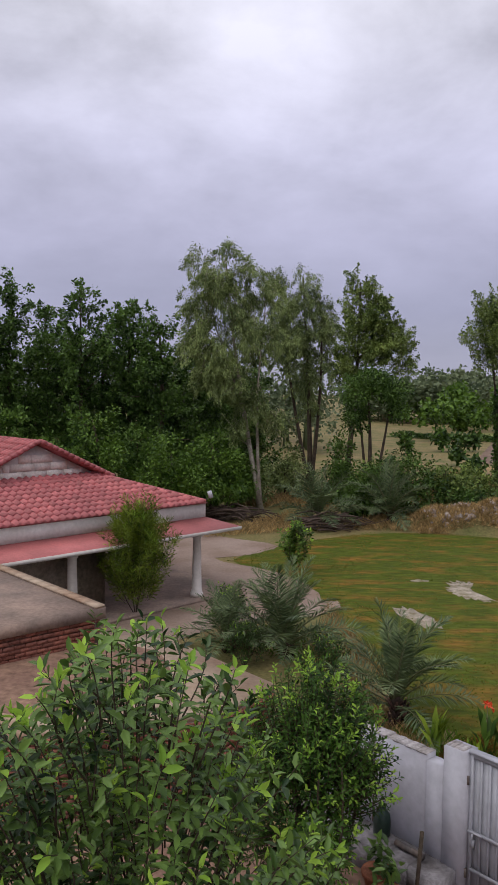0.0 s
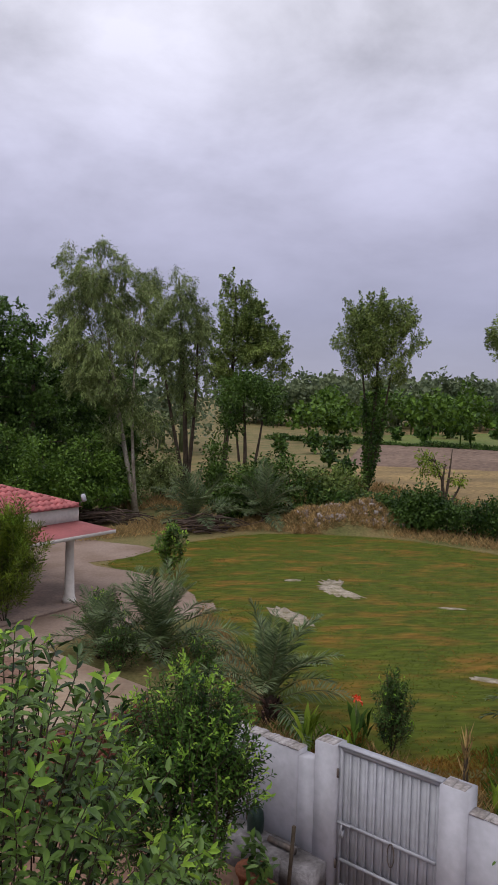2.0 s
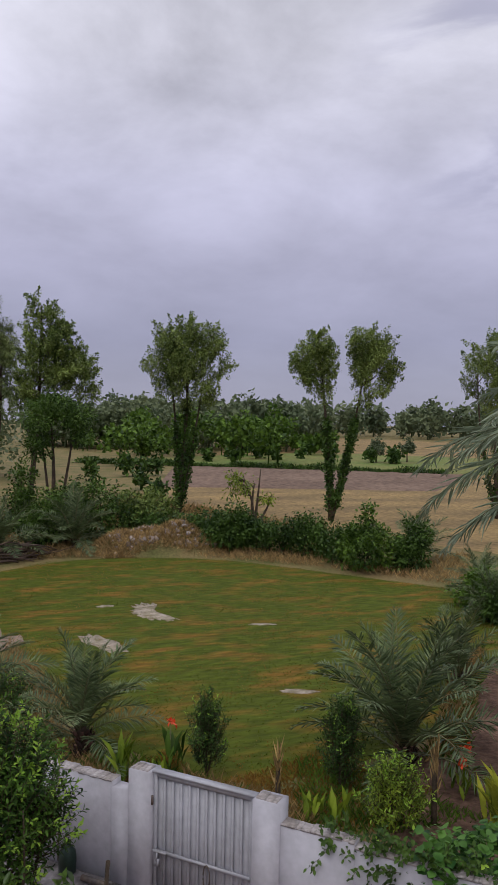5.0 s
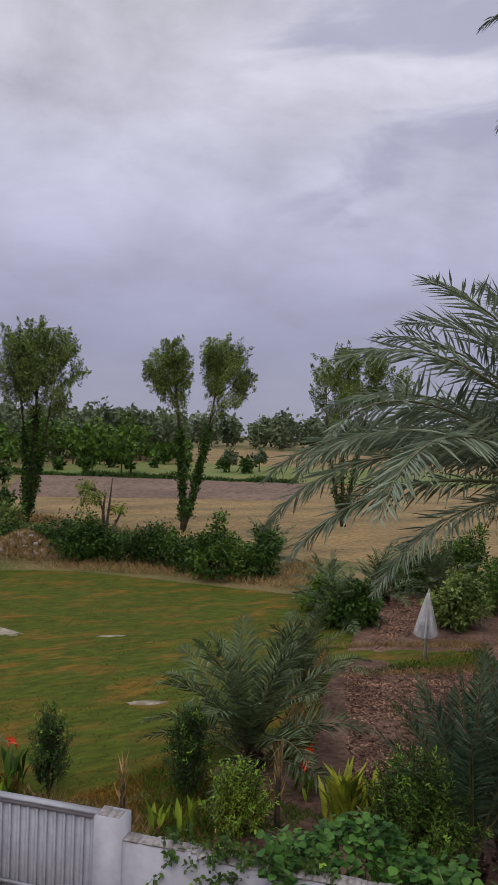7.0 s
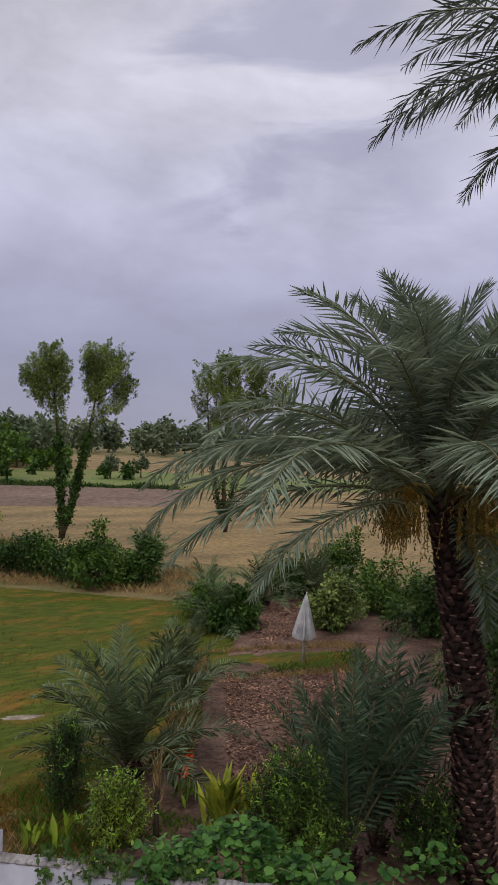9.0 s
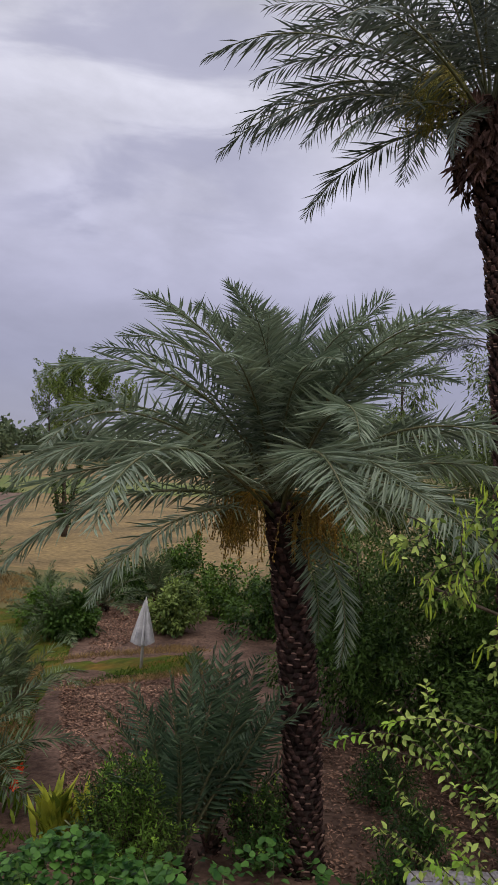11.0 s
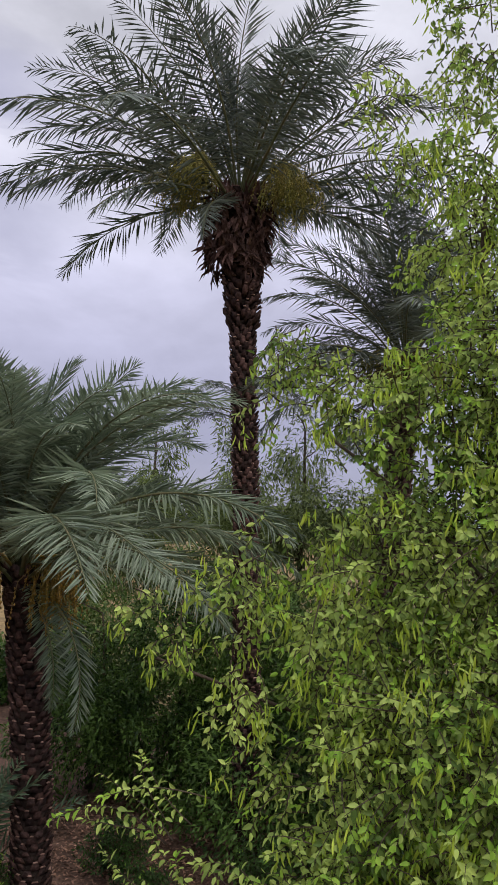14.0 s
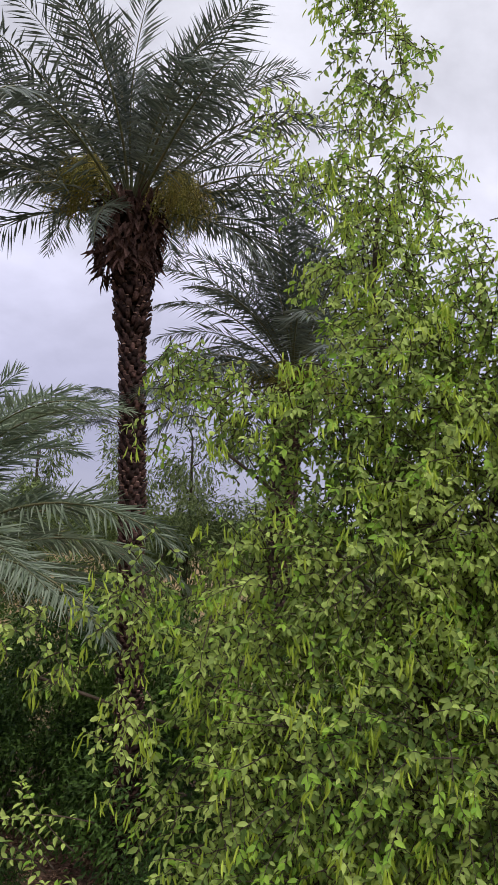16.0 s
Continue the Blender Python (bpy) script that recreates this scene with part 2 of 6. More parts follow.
M_RED = surface("orange_red_petals", (0.75, 0.09, 0.02), (0.6, 0.06, 0.02), rough=0.5, big=5, fine=20, bump=0, spread=0.3, random_by="island")
M_PLASTIC = surface("dark_green_plastic", (0.012, 0.03, 0.022), (0.02, 0.04, 0.03), rough=0.4, big=6, fine=30, bump=0.05)
M_TERRA = surface("terracotta", (0.34, 0.13, 0.07), (0.25, 0.10, 0.06), big=6, fine=25, bump=0.15)
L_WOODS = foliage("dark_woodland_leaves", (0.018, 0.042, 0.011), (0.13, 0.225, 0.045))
L_BRIGHT = foliage("bright_shrub_leaves", (0.024, 0.055, 0.009), (0.13, 0.225, 0.032), clump=0.8)
L_EUC = foliage("eucalyptus_leaves", (0.062, 0.092, 0.033), (0.31, 0.38, 0.135), rough=0.5)
L_POPLAR = foliage("poplar_leaves", (0.052, 0.085, 0.022), (0.29, 0.37, 0.095))
# distance haze is mixed into this leaf colour: paler and greyer than near woods
L_FARHAZE = foliage("hazed_far_woodland_leaves", (0.08, 0.112, 0.06), (0.17, 0.205, 0.105), clump=0.08)
L_HEDGE = foliage("hedge_leaves", (0.016, 0.038, 0.010), (0.085, 0.155, 0.028), clump=1.0)
L_CYP = foliage("fine_dark_leaves", (0.014, 0.036, 0.009), (0.065, 0.13, 0.026), clump=2.0)
L_YELLOW = foliage("yellow_green_leaves", (0.06, 0.11, 0.012), (0.25, 0.33, 0.035), clump=2.0)
L_CROTON = foliage("croton_leaves", (0.12, 0.17, 0.02), (0.50, 0.50, 0.06), clump=3.0)
L_GUAVA = foliage("broad_green_leaves", (0.012, 0.036, 0.009), (0.17, 0.28, 0.06), clump=1.8, rough=0.33, gloss=0.35, through_light=0.2)
L_DARK = foliage("dense_dark_shrub_leaves", (0.012, 0.036, 0.008), (0.10, 0.20, 0.03), clump=1.6)
L_POD = foliage("climber_leaves", (0.12, 0.195, 0.045), (0.60, 0.73, 0.19), clump=1.1, through_light=0.36)
L_YOUNG = foliage("pale_young_leaves", (0.22, 0.40, 0.05), (0.42, 0.62, 0.09), clump=2.0, through_light=0.4)
L_PODS = foliage("lime_seed_pods", (0.34, 0.46, 0.05), (0.58, 0.70, 0.10), clump=2.0, through_light=0.35)
L_PALM = foliage("blue_green_palm_leaflets", (0.115, 0.16, 0.098), (0.38, 0.45, 0.31), rough=0.33, through_light=0.32, clump=0.7, gloss=0.7)
L_PALMS = foliage("dark_sucker_leaflets", (0.04, 0.078, 0.04), (0.17, 0.245, 0.13), rough=0.4, through_light=0.15, clump=0.7, gloss=0.4)
L_PALMD = foliage("dark_palm_leaflets", (0.062, 0.084, 0.066), (0.23, 0.27, 0.215), rough=0.34, through_light=0.15, clump=0.7, gloss=0.7)
L_PALMY = foliage("green_young_palm_leaflets", (0.042, 0.070, 0.030), (0.19, 0.25, 0.11), rough=0.42, through_light=0.15, clump=1.2, gloss=0.35)
L_SQUASH = foliage("broad_vine_leaves", (0.018, 0.065, 0.014), (0.11, 0.235, 0.045), clump=2.6)
L_TURF = foliage("turf_blades", (0.056, 0.080, 0.008), (0.12, 0.145, 0.016), clump=0.5, gloss=0.1)
L_RUST = foliage("rusty_turf_blades", (0.15, 0.08, 0.02), (0.30, 0.17, 0.045), clump=0.5, gloss=0.1)
L_RACHIS = surface("palm_leaf_stalk", (0.11, 0.13, 0.055), (0.15, 0.13, 0.06), rough=0.5, big=3, fine=16, bump=0)


# ---- mesh tools ----
class Geo:
    """Gathers vertices and faces of one part."""

    def __init__(self):
        self.v, self.t, self.q, self.n = [], [], [], 0

    def add(self, v, tris=None, quads=None):
        v = np.asarray(v, float).reshape(-1, 3)
        if tris is not None and len(tris):
            self.t.append(np.asarray(tris, int).reshape(-1, 3) + self.n)
        if quads is not None and len(quads):
            self.q.append(np.asarray(quads, int).reshape(-1, 4) + self.n)
        self.v.append(v)
        self.n += len(v)

    def box(self, c, ax, ay, az, taper=1.0):
        """A box at c with half axes ax, ay, az; taper narrows its top."""
        c, ax, ay, az = (np.asarray(k, float) for k in (c, ax, ay, az))
        low = [c - az + sx * ax + sy * ay for sx, sy in ((-1, -1), (1, -1), (1, 1), (-1, 1))]
        top = [c + az + taper * (sx * ax + sy * ay) for sx, sy in ((-1, -1), (1, -1), (1, 1), (-1, 1))]
        self.add(low + top, quads=[(3, 2, 1, 0), (4, 5, 6, 7), (0, 1, 5, 4), (1, 2, 6, 5), (2, 3, 7, 6), (3, 0, 4, 7)])

    def tube(self, pts, radii, sides=6):
        pts = np.asarray(pts, float)
        radii = np.broadcast_to(np.asarray(radii, float), (len(pts),))
        tan = np.gradient(pts, axis=0)
        tan /= np.linalg.norm(tan, axis=1)[:, None] + 1e-9
        ref = np.array([0.0, 0, 1]) if abs(tan[0][2]) < 0.9 else np.array([1.0, 0, 0])
        a = np.cross(tan, ref)
        a /= np.linalg.norm(a, axis=1)[:, None] + 1e-9
        b = np.cross(tan, a)
        ang = np.arange(sides) * 2 * np.pi / sides
        ring = pts[:, None] + radii[:, None, None] * (a[:, None] * np.cos(ang)[None, :, None] + b[:, None] * np.sin(ang)[None, :, None])
        k = len(pts)
        i = np.arange(k - 1)[:, None] * sides
        j = np.arange(sides)[None, :]
        j2 = (j + 1) % sides
        quads = np.stack([i + j, i + j2, i + sides + j2, i + sides + j], -1).reshape(-1, 4)
        v = np.vstack([ring.reshape(-1, 3), pts[:1], pts[-1:]])
        cap0 = [(k * sides, (q + 1) % sides, q) for q in range(sides)]
        cap1 = [(k * sides + 1, (k - 1) * sides + q, (k - 1) * sides + (q + 1) % sides) for q in range(sides)]
        self.add(v, tris=cap0 + cap1, quads=quads)

    def prism(self, outline, z0, z1):
        """An upright solid on an outline of x, y."""
        k = len(outline)
        low = [(x, y, z0) for x, y in outline]
        top = [(x, y, z1) for x, y in outline]
        c = np.mean(np.array(outline), 0)
        v = low + top + [(*c, z1), (*c, z0)]
        self.add(v, tris=[(k + q, k + (q + 1) % k, 2 * k) for q in range(k)] + [((q + 1) % k, q, 2 * k + 1) for q in range(k)],
                 quads=[(q, (q + 1) % k, k + (q + 1) % k, k + q) for q in range(k)])

    def leaves(self, pos, axis, up, length, width, kind="diamond", fold=0.25):
        """A leaf at every pos along axis, its face turned towards up."""
        pos, axis, up = (np.asarray(k, float) for k in (pos, axis, up))
        m = len(pos)
        length = np.broadcast_to(np.asarray(length, float), (m,))[:, None]
        width = np.broadcast_to(np.asarray(width, float), (m,))[:, None]
        axis = axis / (np.linalg.norm(axis, axis=1)[:, None] + 1e-9)
        side = np.cross(axis, up)
        side /= np.linalg.norm(side, axis=1)[:, None] + 1e-9
        nor = np.cross(side, axis)
        if kind == "diamond":
            tpl = [(0, 0, 0), (0.45, -0.5, fold * 0.5), (1, 0, -0.06), (0.45, 0.5, fold * 0.5)]
            tri = [(0, 1, 2), (0, 2, 3)]
        elif kind == "hex":
            tpl = [(0, 0, 0), (0.33, -0.46, fold * 0.45), (0.7, -0.36, fold * 0.32 - 0.04), (1, 0, -0.14), (0.7, 0.36, fold * 0.32 - 0.04), (0.33, 0.46, fold * 0.45)]
            tri = [(0, 1, 2), (0, 2, 3), (0, 3, 4), (0, 4, 5)]
        else:
            tpl = [(0, 0, 0), (0.28, -0.42, fold * 0.42), (0.30, 0, 0), (0.28, 0.42, fold * 0.42), (0.66, -0.46, fold * 0.4 - 0.05),
                   (0.68, 0, -0.05), (0.66, 0.46, fold * 0.4 - 0.05), (1, 0, -0.16)]
            tri = [(0, 1, 2), (0, 2, 3), (1, 4, 5), (1, 5, 2), (2, 5, 6), (2, 6, 3), (4, 7, 5), (5, 7, 6)]
        tpl = np.array(tpl)
        v = (pos[:, None] + axis[:, None] * (tpl[None, :, 0:1] * length[:, None]) + side[:, None] * (tpl[None, :, 1:2] * width[:, None])
             + nor[:, None] * np.where(tpl[None, :, 2:3] > 0, tpl[None, :, 2:3] * width[:, None], tpl[None, :, 2:3] * length[:, None]))
        t = (np.arange(m)[:, None, None] * len(tpl) + np.array(tri)[None]).reshape(-1, 3)
        self.add(v.reshape(-1, 3), tris=t)

    def mesh(self, name, material, smooth=False):
        v = np.vstack(self.v)
        t = np.vstack(self.t) if self.t else np.zeros((0, 3), int)
        q = np.vstack(self.q) if self.q else np.zeros((0, 4), int)
        me = bpy.data.meshes.new(name)
        me.vertices.add(len(v))
        me.vertices.foreach_set("co", v.astype(np.float32).ravel())
        me.loops.add(3 * len(t) + 4 * len(q))
        me.loops.foreach_set("vertex_index", np.concatenate([t.ravel(), q.ravel()]).astype(np.int32))
        me.polygons.add(len(t) + len(q))
        me.polygons.foreach_set("loop_start", np.concatenate([np.arange(len(t)) * 3, 3 * len(t) + np.arange(len(q)) * 4]).astype(np.int32))
        if smooth:
            me.polygons.foreach_set("use_smooth", np.ones(len(t) + len(q), bool))
        me.materials.append(material)
        me.update(calc_edges=True)
        me.validate()
        return me


def part(name, geo, material, parent, label="", smooth=False):
    ob = new(name, geo.mesh(name, material, smooth))
    ob.parent = parent
    return tagged(ob, label)


def thing(name, at, label, category, group="", kind=""):
    ob = new(name)
    ob.location = at
    ob.empty_display_size = 0.2
    bpy.context.view_layer.update()
    return tagged(ob, label, category, group, kind)


def solid(name, geo, material, label="", category="", kind="", group="", smooth=False):
    return tagged(new(name, geo.mesh(name, material, smooth)), label, category, group, kind)


EYE_Z = 7.0


def polar(az, d, el=None):
    """A place by its bearing in degrees (clockwise from +y) and distance; el gives its height as seen from the roof terrace."""
    a = radians(az)
    p = (d * math.sin(a), d * math.cos(a))
    return p if el is None else (*p, EYE_Z + d * math.tan(radians(el)))


def unit(rng, k):
    v = rng.normal(size=(k, 3))
    return v / np.linalg.norm(v, axis=1)[:, None]


# ---- ground ----
def sheet(name, outline, z, material, step=1.0, rough=0.0, seed=0, label="", kind="structure"):
    """A ground sheet on an outline, cut into a grid, slightly uneven, its rim turned down into the soil."""
    bm = bmesh.new()
    bm.faces.new([bm.verts.new((x, y, z)) for x, y in outline])
    xs, ys = [p[0] for p in outline], [p[1] for p in outline]
    for k in np.arange(min(xs) + step, max(xs), step):
        bmesh.ops.bisect_plane(bm, geom=bm.verts[:] + bm.edges[:] + bm.faces[:], plane_co=(k, 0, 0), plane_no=(1, 0, 0))
    for k in np.arange(min(ys) + step, max(ys), step):
        bmesh.ops.bisect_plane(bm, geom=bm.verts[:] + bm.edges[:] + bm.faces[:], plane_co=(0, k, 0), plane_no=(0, 1, 0))
    for v in bm.verts:
        if not v.is_boundary:
            v.co.z += rough * (noise.noise(Vector((v.co.x * 0.35 + seed, v.co.y * 0.35, 0))) + 1.0)
        else:
            w = 0.16 * step
            v.co.x += w * noise.noise(Vector((v.co.x * 0.9, v.co.y * 0.9, seed)))
            v.co.y += w * noise.noise(Vector((v.co.x * 0.9, v.co.y * 0.9, seed + 9)))
    bmesh.ops.recalc_face_normals(bm, faces=bm.faces)
    if bm.faces[:][0].normal.z < 0:
        bmesh.ops.reverse_faces(bm, faces=bm.faces)
    me = bpy.data.meshes.new(name)
    bm.to_mesh(me)
    bm.free()
    me.materials.append(material)
    return tagged(new(name, me), label, "ground", "", kind)


def rounded(outline, n=3):
    """Cuts the corners of an outline again and again."""
    p = [np.array(k, float) for k in outline]
    for _ in range(n):
        p = [q for a, b in zip(p, p[1:] + p[:1]) for q in (a * 0.75 + b * 0.25, a * 0.25 + b * 0.75)]
    return [tuple(k) for k in p]


sheet("ground", [(-700, -300), (900, -300), (900, 1100), (-700, 1100)], 0.0, M_GROUND, step=100, label="dry grass and bare soil plain to the horizon")
LAWN = [(-1.4, 31.4), (0.5, 34.4), (5, 38.2), (9, 38.2), (13, 36.7), (16, 33), (20.8, 26.4), (19.2, 21.6), (14.0, 17.0), (9.4, 14.2),
        (7.2, 13.7), (5.5, 13.7), (3.9, 15.3), (2.9, 18.2), (2.6, 22.5), (1.9, 26.5), (0.2, 30)]
sheet("lawn", rounded(LAWN, 2), 0.012, M_LAWN, step=1.5, rough=0.02, label="mown green lawn with rusty dry patches")
DRIVE = [(-12, 41.5), (-2.6, 37.2), (-1.0, 36.0), (0.3, 35.3), (0.8, 34.6), (0.5, 33.6), (-0.5, 32.6), (-1.9, 31.9), (-1.5, 31.2), (-0.3, 30.5), (0.6, 29.5), (1.4, 28.3), (2.1, 27.1), (2.9, 26.0), (2.6, 24.9), (1.7, 23.9), (0.3, 23.5), (-1.1, 22.8), (-2.2, 21.4), (-3.5, 20.5), (-12, 28)]
sheet("driveway", DRIVE, 0.018, M_DRIVE, step=0.8, rough=0.004, label="dusty worn concrete driveway beside the house")
MULCH = [(24.5, 26.5), (27, 22.6), (24, 14), (24, 3), (19, -3), (11, 0.6), (9.6, 3.6), (6.0, 8.0), (6.6, 10.6), (8.0, 12.2), (9.3, 13.9), (11.8, 15.6), (14.8, 18.2), (18.4, 21.6)]
sheet("flower_bed_soil", rounded(MULCH, 2), 0.016, M_MULCH, step=0.5, rough=0.06, label="dug garden bed covered in brown leaf litter")
sheet("grass_strip", rounded([(15.6, 20.1), (20.6, 17.4), (18.8, 15.7), (14.7, 18.0)], 2), 0.06, M_LAWN, step=0.6, rough=0.05, seed=4, label="grassy bank across the garden bed")
sheet("stubble_field", [(12, 60), (15.5, 48), (24, 41), (29, 30), (60, 14), (150, 20), (240, 90), (170, 240), (140, 300), (40, 130), (23.4, 76)], 0.02, M_STRAW, step=9, rough=0.03, label="yellow harvested stubble field")
sheet("crop_strip", [(18, 120), (41.4, 134), (72, 150), (100, 128), (130, 100), (100, 72), (62.3, 89.5), (46.2, 100.7), (34, 113)], 0.09, M_CROP, step=7, rough=0.12, label="narrow green strip of young crop")
YARD = [(-9, -8), (9, -8), (8.9, 3.4), (2.5, 10.6), (-2, 13), (-9, 13)]
sheet("yard", YARD, 0.014, M_EARTH, step=1.2, rough=0.01, label="bare red earth yard inside the compound wall")


def ploughed(corners, rows=34, cols=70):
    """A field of low furrows between four corners."""
    a, b, c, d = (np.array(k, float) for k in corners)
    rng = np.random.default_rng(5)
    u, w = np.meshgrid(np.linspace(0, 1, cols), np.linspace(0, 1, rows * 4 + 1))
    p = (a * (1 - u[..., None]) + b * u[..., None]) * (1 - w[..., None]) + (d * (1 - u[..., None]) + c * u[..., None]) * w[..., None]
    z = 0.06 + 0.09 * np.sin(w * rows * 2 * np.pi) + rng.normal(0, 0.03, u.shape)
    z[0], z[-1], z[:, 0], z[:, -1] = -0.05, -0.05, -0.05, -0.05
    k = np.arange(u.size).reshape(u.shape)
    g = Geo()
    g.add(np.dstack([p, z]).reshape(-1, 3), quads=np.stack([k[:-1, :-1], k[:-1, 1:], k[1:, 1:], k[1:, :-1]], -1).reshape(-1, 4))
    return solid("ploughed_field", g, M_PLOUGH, "ploughed brown field with low furrows", "field", "structure")


ploughed([(47.0, 66), (20.5, 76.5), (32.5, 111), (66, 86)])


def patch(outline, seed, label):
    g = Geo()
    rng = np.random.default_rng(seed)
    pts = rounded(outline, 3)
    c = np.mean(np.array(pts), 0)
    g.prism([tuple(c + (np.array(p) - c) * rng.uniform(0.72, 1.08)) for p in pts], 0.0, 0.042)
    return solid("bare_patch", g, M_SAND, label, "bare patch", "structure")


patch([(6.4, 27.6), (7.0, 28.8), (7.9, 28.5), (7.2, 27.3), (8.0, 25.8), (7.2, 25.7), (6.6, 26.4)], 1, "pale sandy bare patch in the lawn")
patch([(4.0, 24.9), (4.8, 25.2), (5.6, 23.0), (4.9, 22.6), (4.5, 23.4)], 2, "pale sandy bare patch in the lawn")
patch([(8.1, 18.3), (8.5, 18.4), (9.3, 17.9), (8.8, 17.8), (8.4, 18.0)], 3, "small pale bare patch in the lawn")
patch([(9.7, 24.6), (10.4, 24.6), (10.9, 24.2), (10.2, 24.3)], 4, "small pale bare patch in the lawn")
patch([(5.4, 28.6), (6.0, 28.8), (6.2, 28.4), (5.6, 28.3)], 5, "small pale bare patch in the lawn")

# ---- compound wall and gate ----
G0 = np.array([2.78, 10.5])
EW = np.array([0.667, -0.745])
NW = np.array([0.745, 0.667])


def wall_xyz(s, n, z):
    p = G0 + EW * s + NW * n
    return np.array([p[0], p[1], z])


def wall_box(g, s0, s1, n0, n1, z0, z1, taper=1.0):
    g.box(wall_xyz((s0 + s1) / 2, (n0 + n1) / 2, (z0 + z1) / 2), np.array([*EW, 0]) * (s1 - s0) / 2, np.array([*NW, 0]) * (n1 - n0) / 2, (0, 0, (z1 - z0) / 2), taper)


def compound_wall():
    g = Geo()
    wall_box(g, -2.9, -0.66, 0.0, 0.2, 0, 1.82)
    w = tagged(new("wall_compound", g.mesh("wall_compound", M_WHITE)), "whitewashed plaster compound wall with worn coping", "wall", "", "structure")
    rng = np.random.default_rng(3)
    g = Geo()
    wall_box(g, -0.66, -0.36, -0.02, 0.2, 0, 1.75)
    wall_box(g, -0.36, -0.02, -0.04, 0.26, 0, 2.08)
    part("pier", g, M_WHITE, w)
    g = Geo()
    wall_box(g, 1.55, 1.92, -0.04, 0.26, 0, 2.1)
    part("pier", g, M_WHITE, w)
    g = Geo()
    wall_box(g, 1.92, 2.9, 0.0, 0.2, 0, 1.85)
    wall_box(g, 2.9, 8.8, 0.006, 0.2, 0, 1.79)
    wall_box(g, 8.8, 12.0, 0.0, 0.2, 0, 2.12)
    part("wall_length", g, M_WHITE, w)
    # rough broken coping
    for s0, s1, z in ((-2.9, -0.66, 1.82), (-0.35, -0.03, 2.08), (1.57, 1.9, 2.1), (1.93, 2.9, 1.85), (2.9, 8.8, 1.79), (8.8, 12, 2.12)):
        g = Geo()
        s = s0
        while s < s1 - 0.05:
            k = min(rng.uniform(0.04, 0.13), s1 - s)
            wall_box(g, s, s + k, -0.004 + rng.uniform(-0.006, 0.006), 0.205 + rng.uniform(-0.02, 0.02), z - 0.01, z + rng.uniform(0.004, 0.02), 0.95)
            s += k
        part("coping", g, M_COPE, w, "broken grey mortar coping")
    g = Geo()
    s = -2.9
    while s < -0.2:
        k = rng.uniform(0.3, 0.7)
        wall_box(g, s, min(s + k - 0.003, -0.1), -0.5 + rng.uniform(-0.03, 0.03), -0.002, 0.0, 0.42 + rng.uniform(-0.015, 0.015), 0.97)
        s += k
    part("plinth", g, M_PLINTH, w, "rough cement plinth with dark stains")
    g = Geo()
    wall_box(g, -1.62, -1.60, -0.006, 0.0, 0.43, 1.81)
    part("joint_strip", g, M_CONC, w)
    return w


compound_wall()


def gate():
    at = wall_xyz(0.76, 0.08, 0)
    t = thing("metal_gate", at, "closed grey ribbed sheet-metal gate with steel latch", "gate")
    t.matrix_world = Matrix.Translation(at)
    inv = Matrix.Translation(-Vector(at))

    def put(name, g, m, label=""):
        ob = part(name, g, m, t, label)
        ob.data.transform(inv)
        return ob
    g = Geo()
    wall_box(g, 0.0, 0.05, 0.05, 0.10, 0.05, 2.08)
    wall_box(g, 1.49, 1.54, 0.05, 0.10, 0.05, 2.08)
    wall_box(g, 0.05, 1.49, 0.05, 0.10, 2.02, 2.08)
    wall_box(g, 0.05, 1.49, 0.05, 0.10, 0.05, 0.11)
    put("gate_frame", g, M_GATE)
    g = Geo()
    wall_box(g, -0.01, 1.55, 0.02, 0.14, 2.082, 2.115)
    put("top_cap", g, M_GATE, "pale flat steel top strip")
    n = 11
    for k in range(n):
        g = Geo()
        s0 = 0.05 + k * 1.44 / n
        wall_box(g, s0, s0 + 0.096, 0.082, 0.09, 0.11, 2.02)
        wall_box(g, s0 + 0.096, s0 + 0.1305, 0.062, 0.09, 0.11, 2.02)
        put("ribbed_panel", g, M_GATE)
    for z in (0.98, 0.45):
        g = Geo()
        wall_box(g, 0.05, 1.49, 0.028, 0.060, z, z + 0.045)
        put("cross_rail", g, M_GATE)
    g = Geo()
    g.tube([wall_xyz(0.02, 0.0, 1.02), wall_xyz(0.24, 0.0, 1.02)], 0.016, 8)
    g.tube([wall_xyz(0.1, 0.0, 1.02), wall_xyz(0.1, -0.03, 0.9)], 0.014, 6)
    wall_box(g, 0.07, 0.13, -0.02, 0.02, 0.82, 0.92)
    put("latch", g, M_GATE, "steel bolt with padlock")
    g = Geo()
    a = np.linspace(0, 2 * np.pi, 19)
    g.tube([wall_xyz(0.86 + 0.05 * math.sin(q), 0.02, 0.86 + 0.16 * math.cos(q)) for q in a], 0.009, 5)
    put("chain_loop", g, M_STEEL, "thin dark chain loop")
    for z in (0.4, 1.7):
        g = Geo()
        g.tube([wall_xyz(-0.005, 0.02, z - 0.06), wall_xyz(-0.005, 0.02, z + 0.06)], 0.018, 8)
        put("hinge", g, M_STEEL)
    return t


gate()


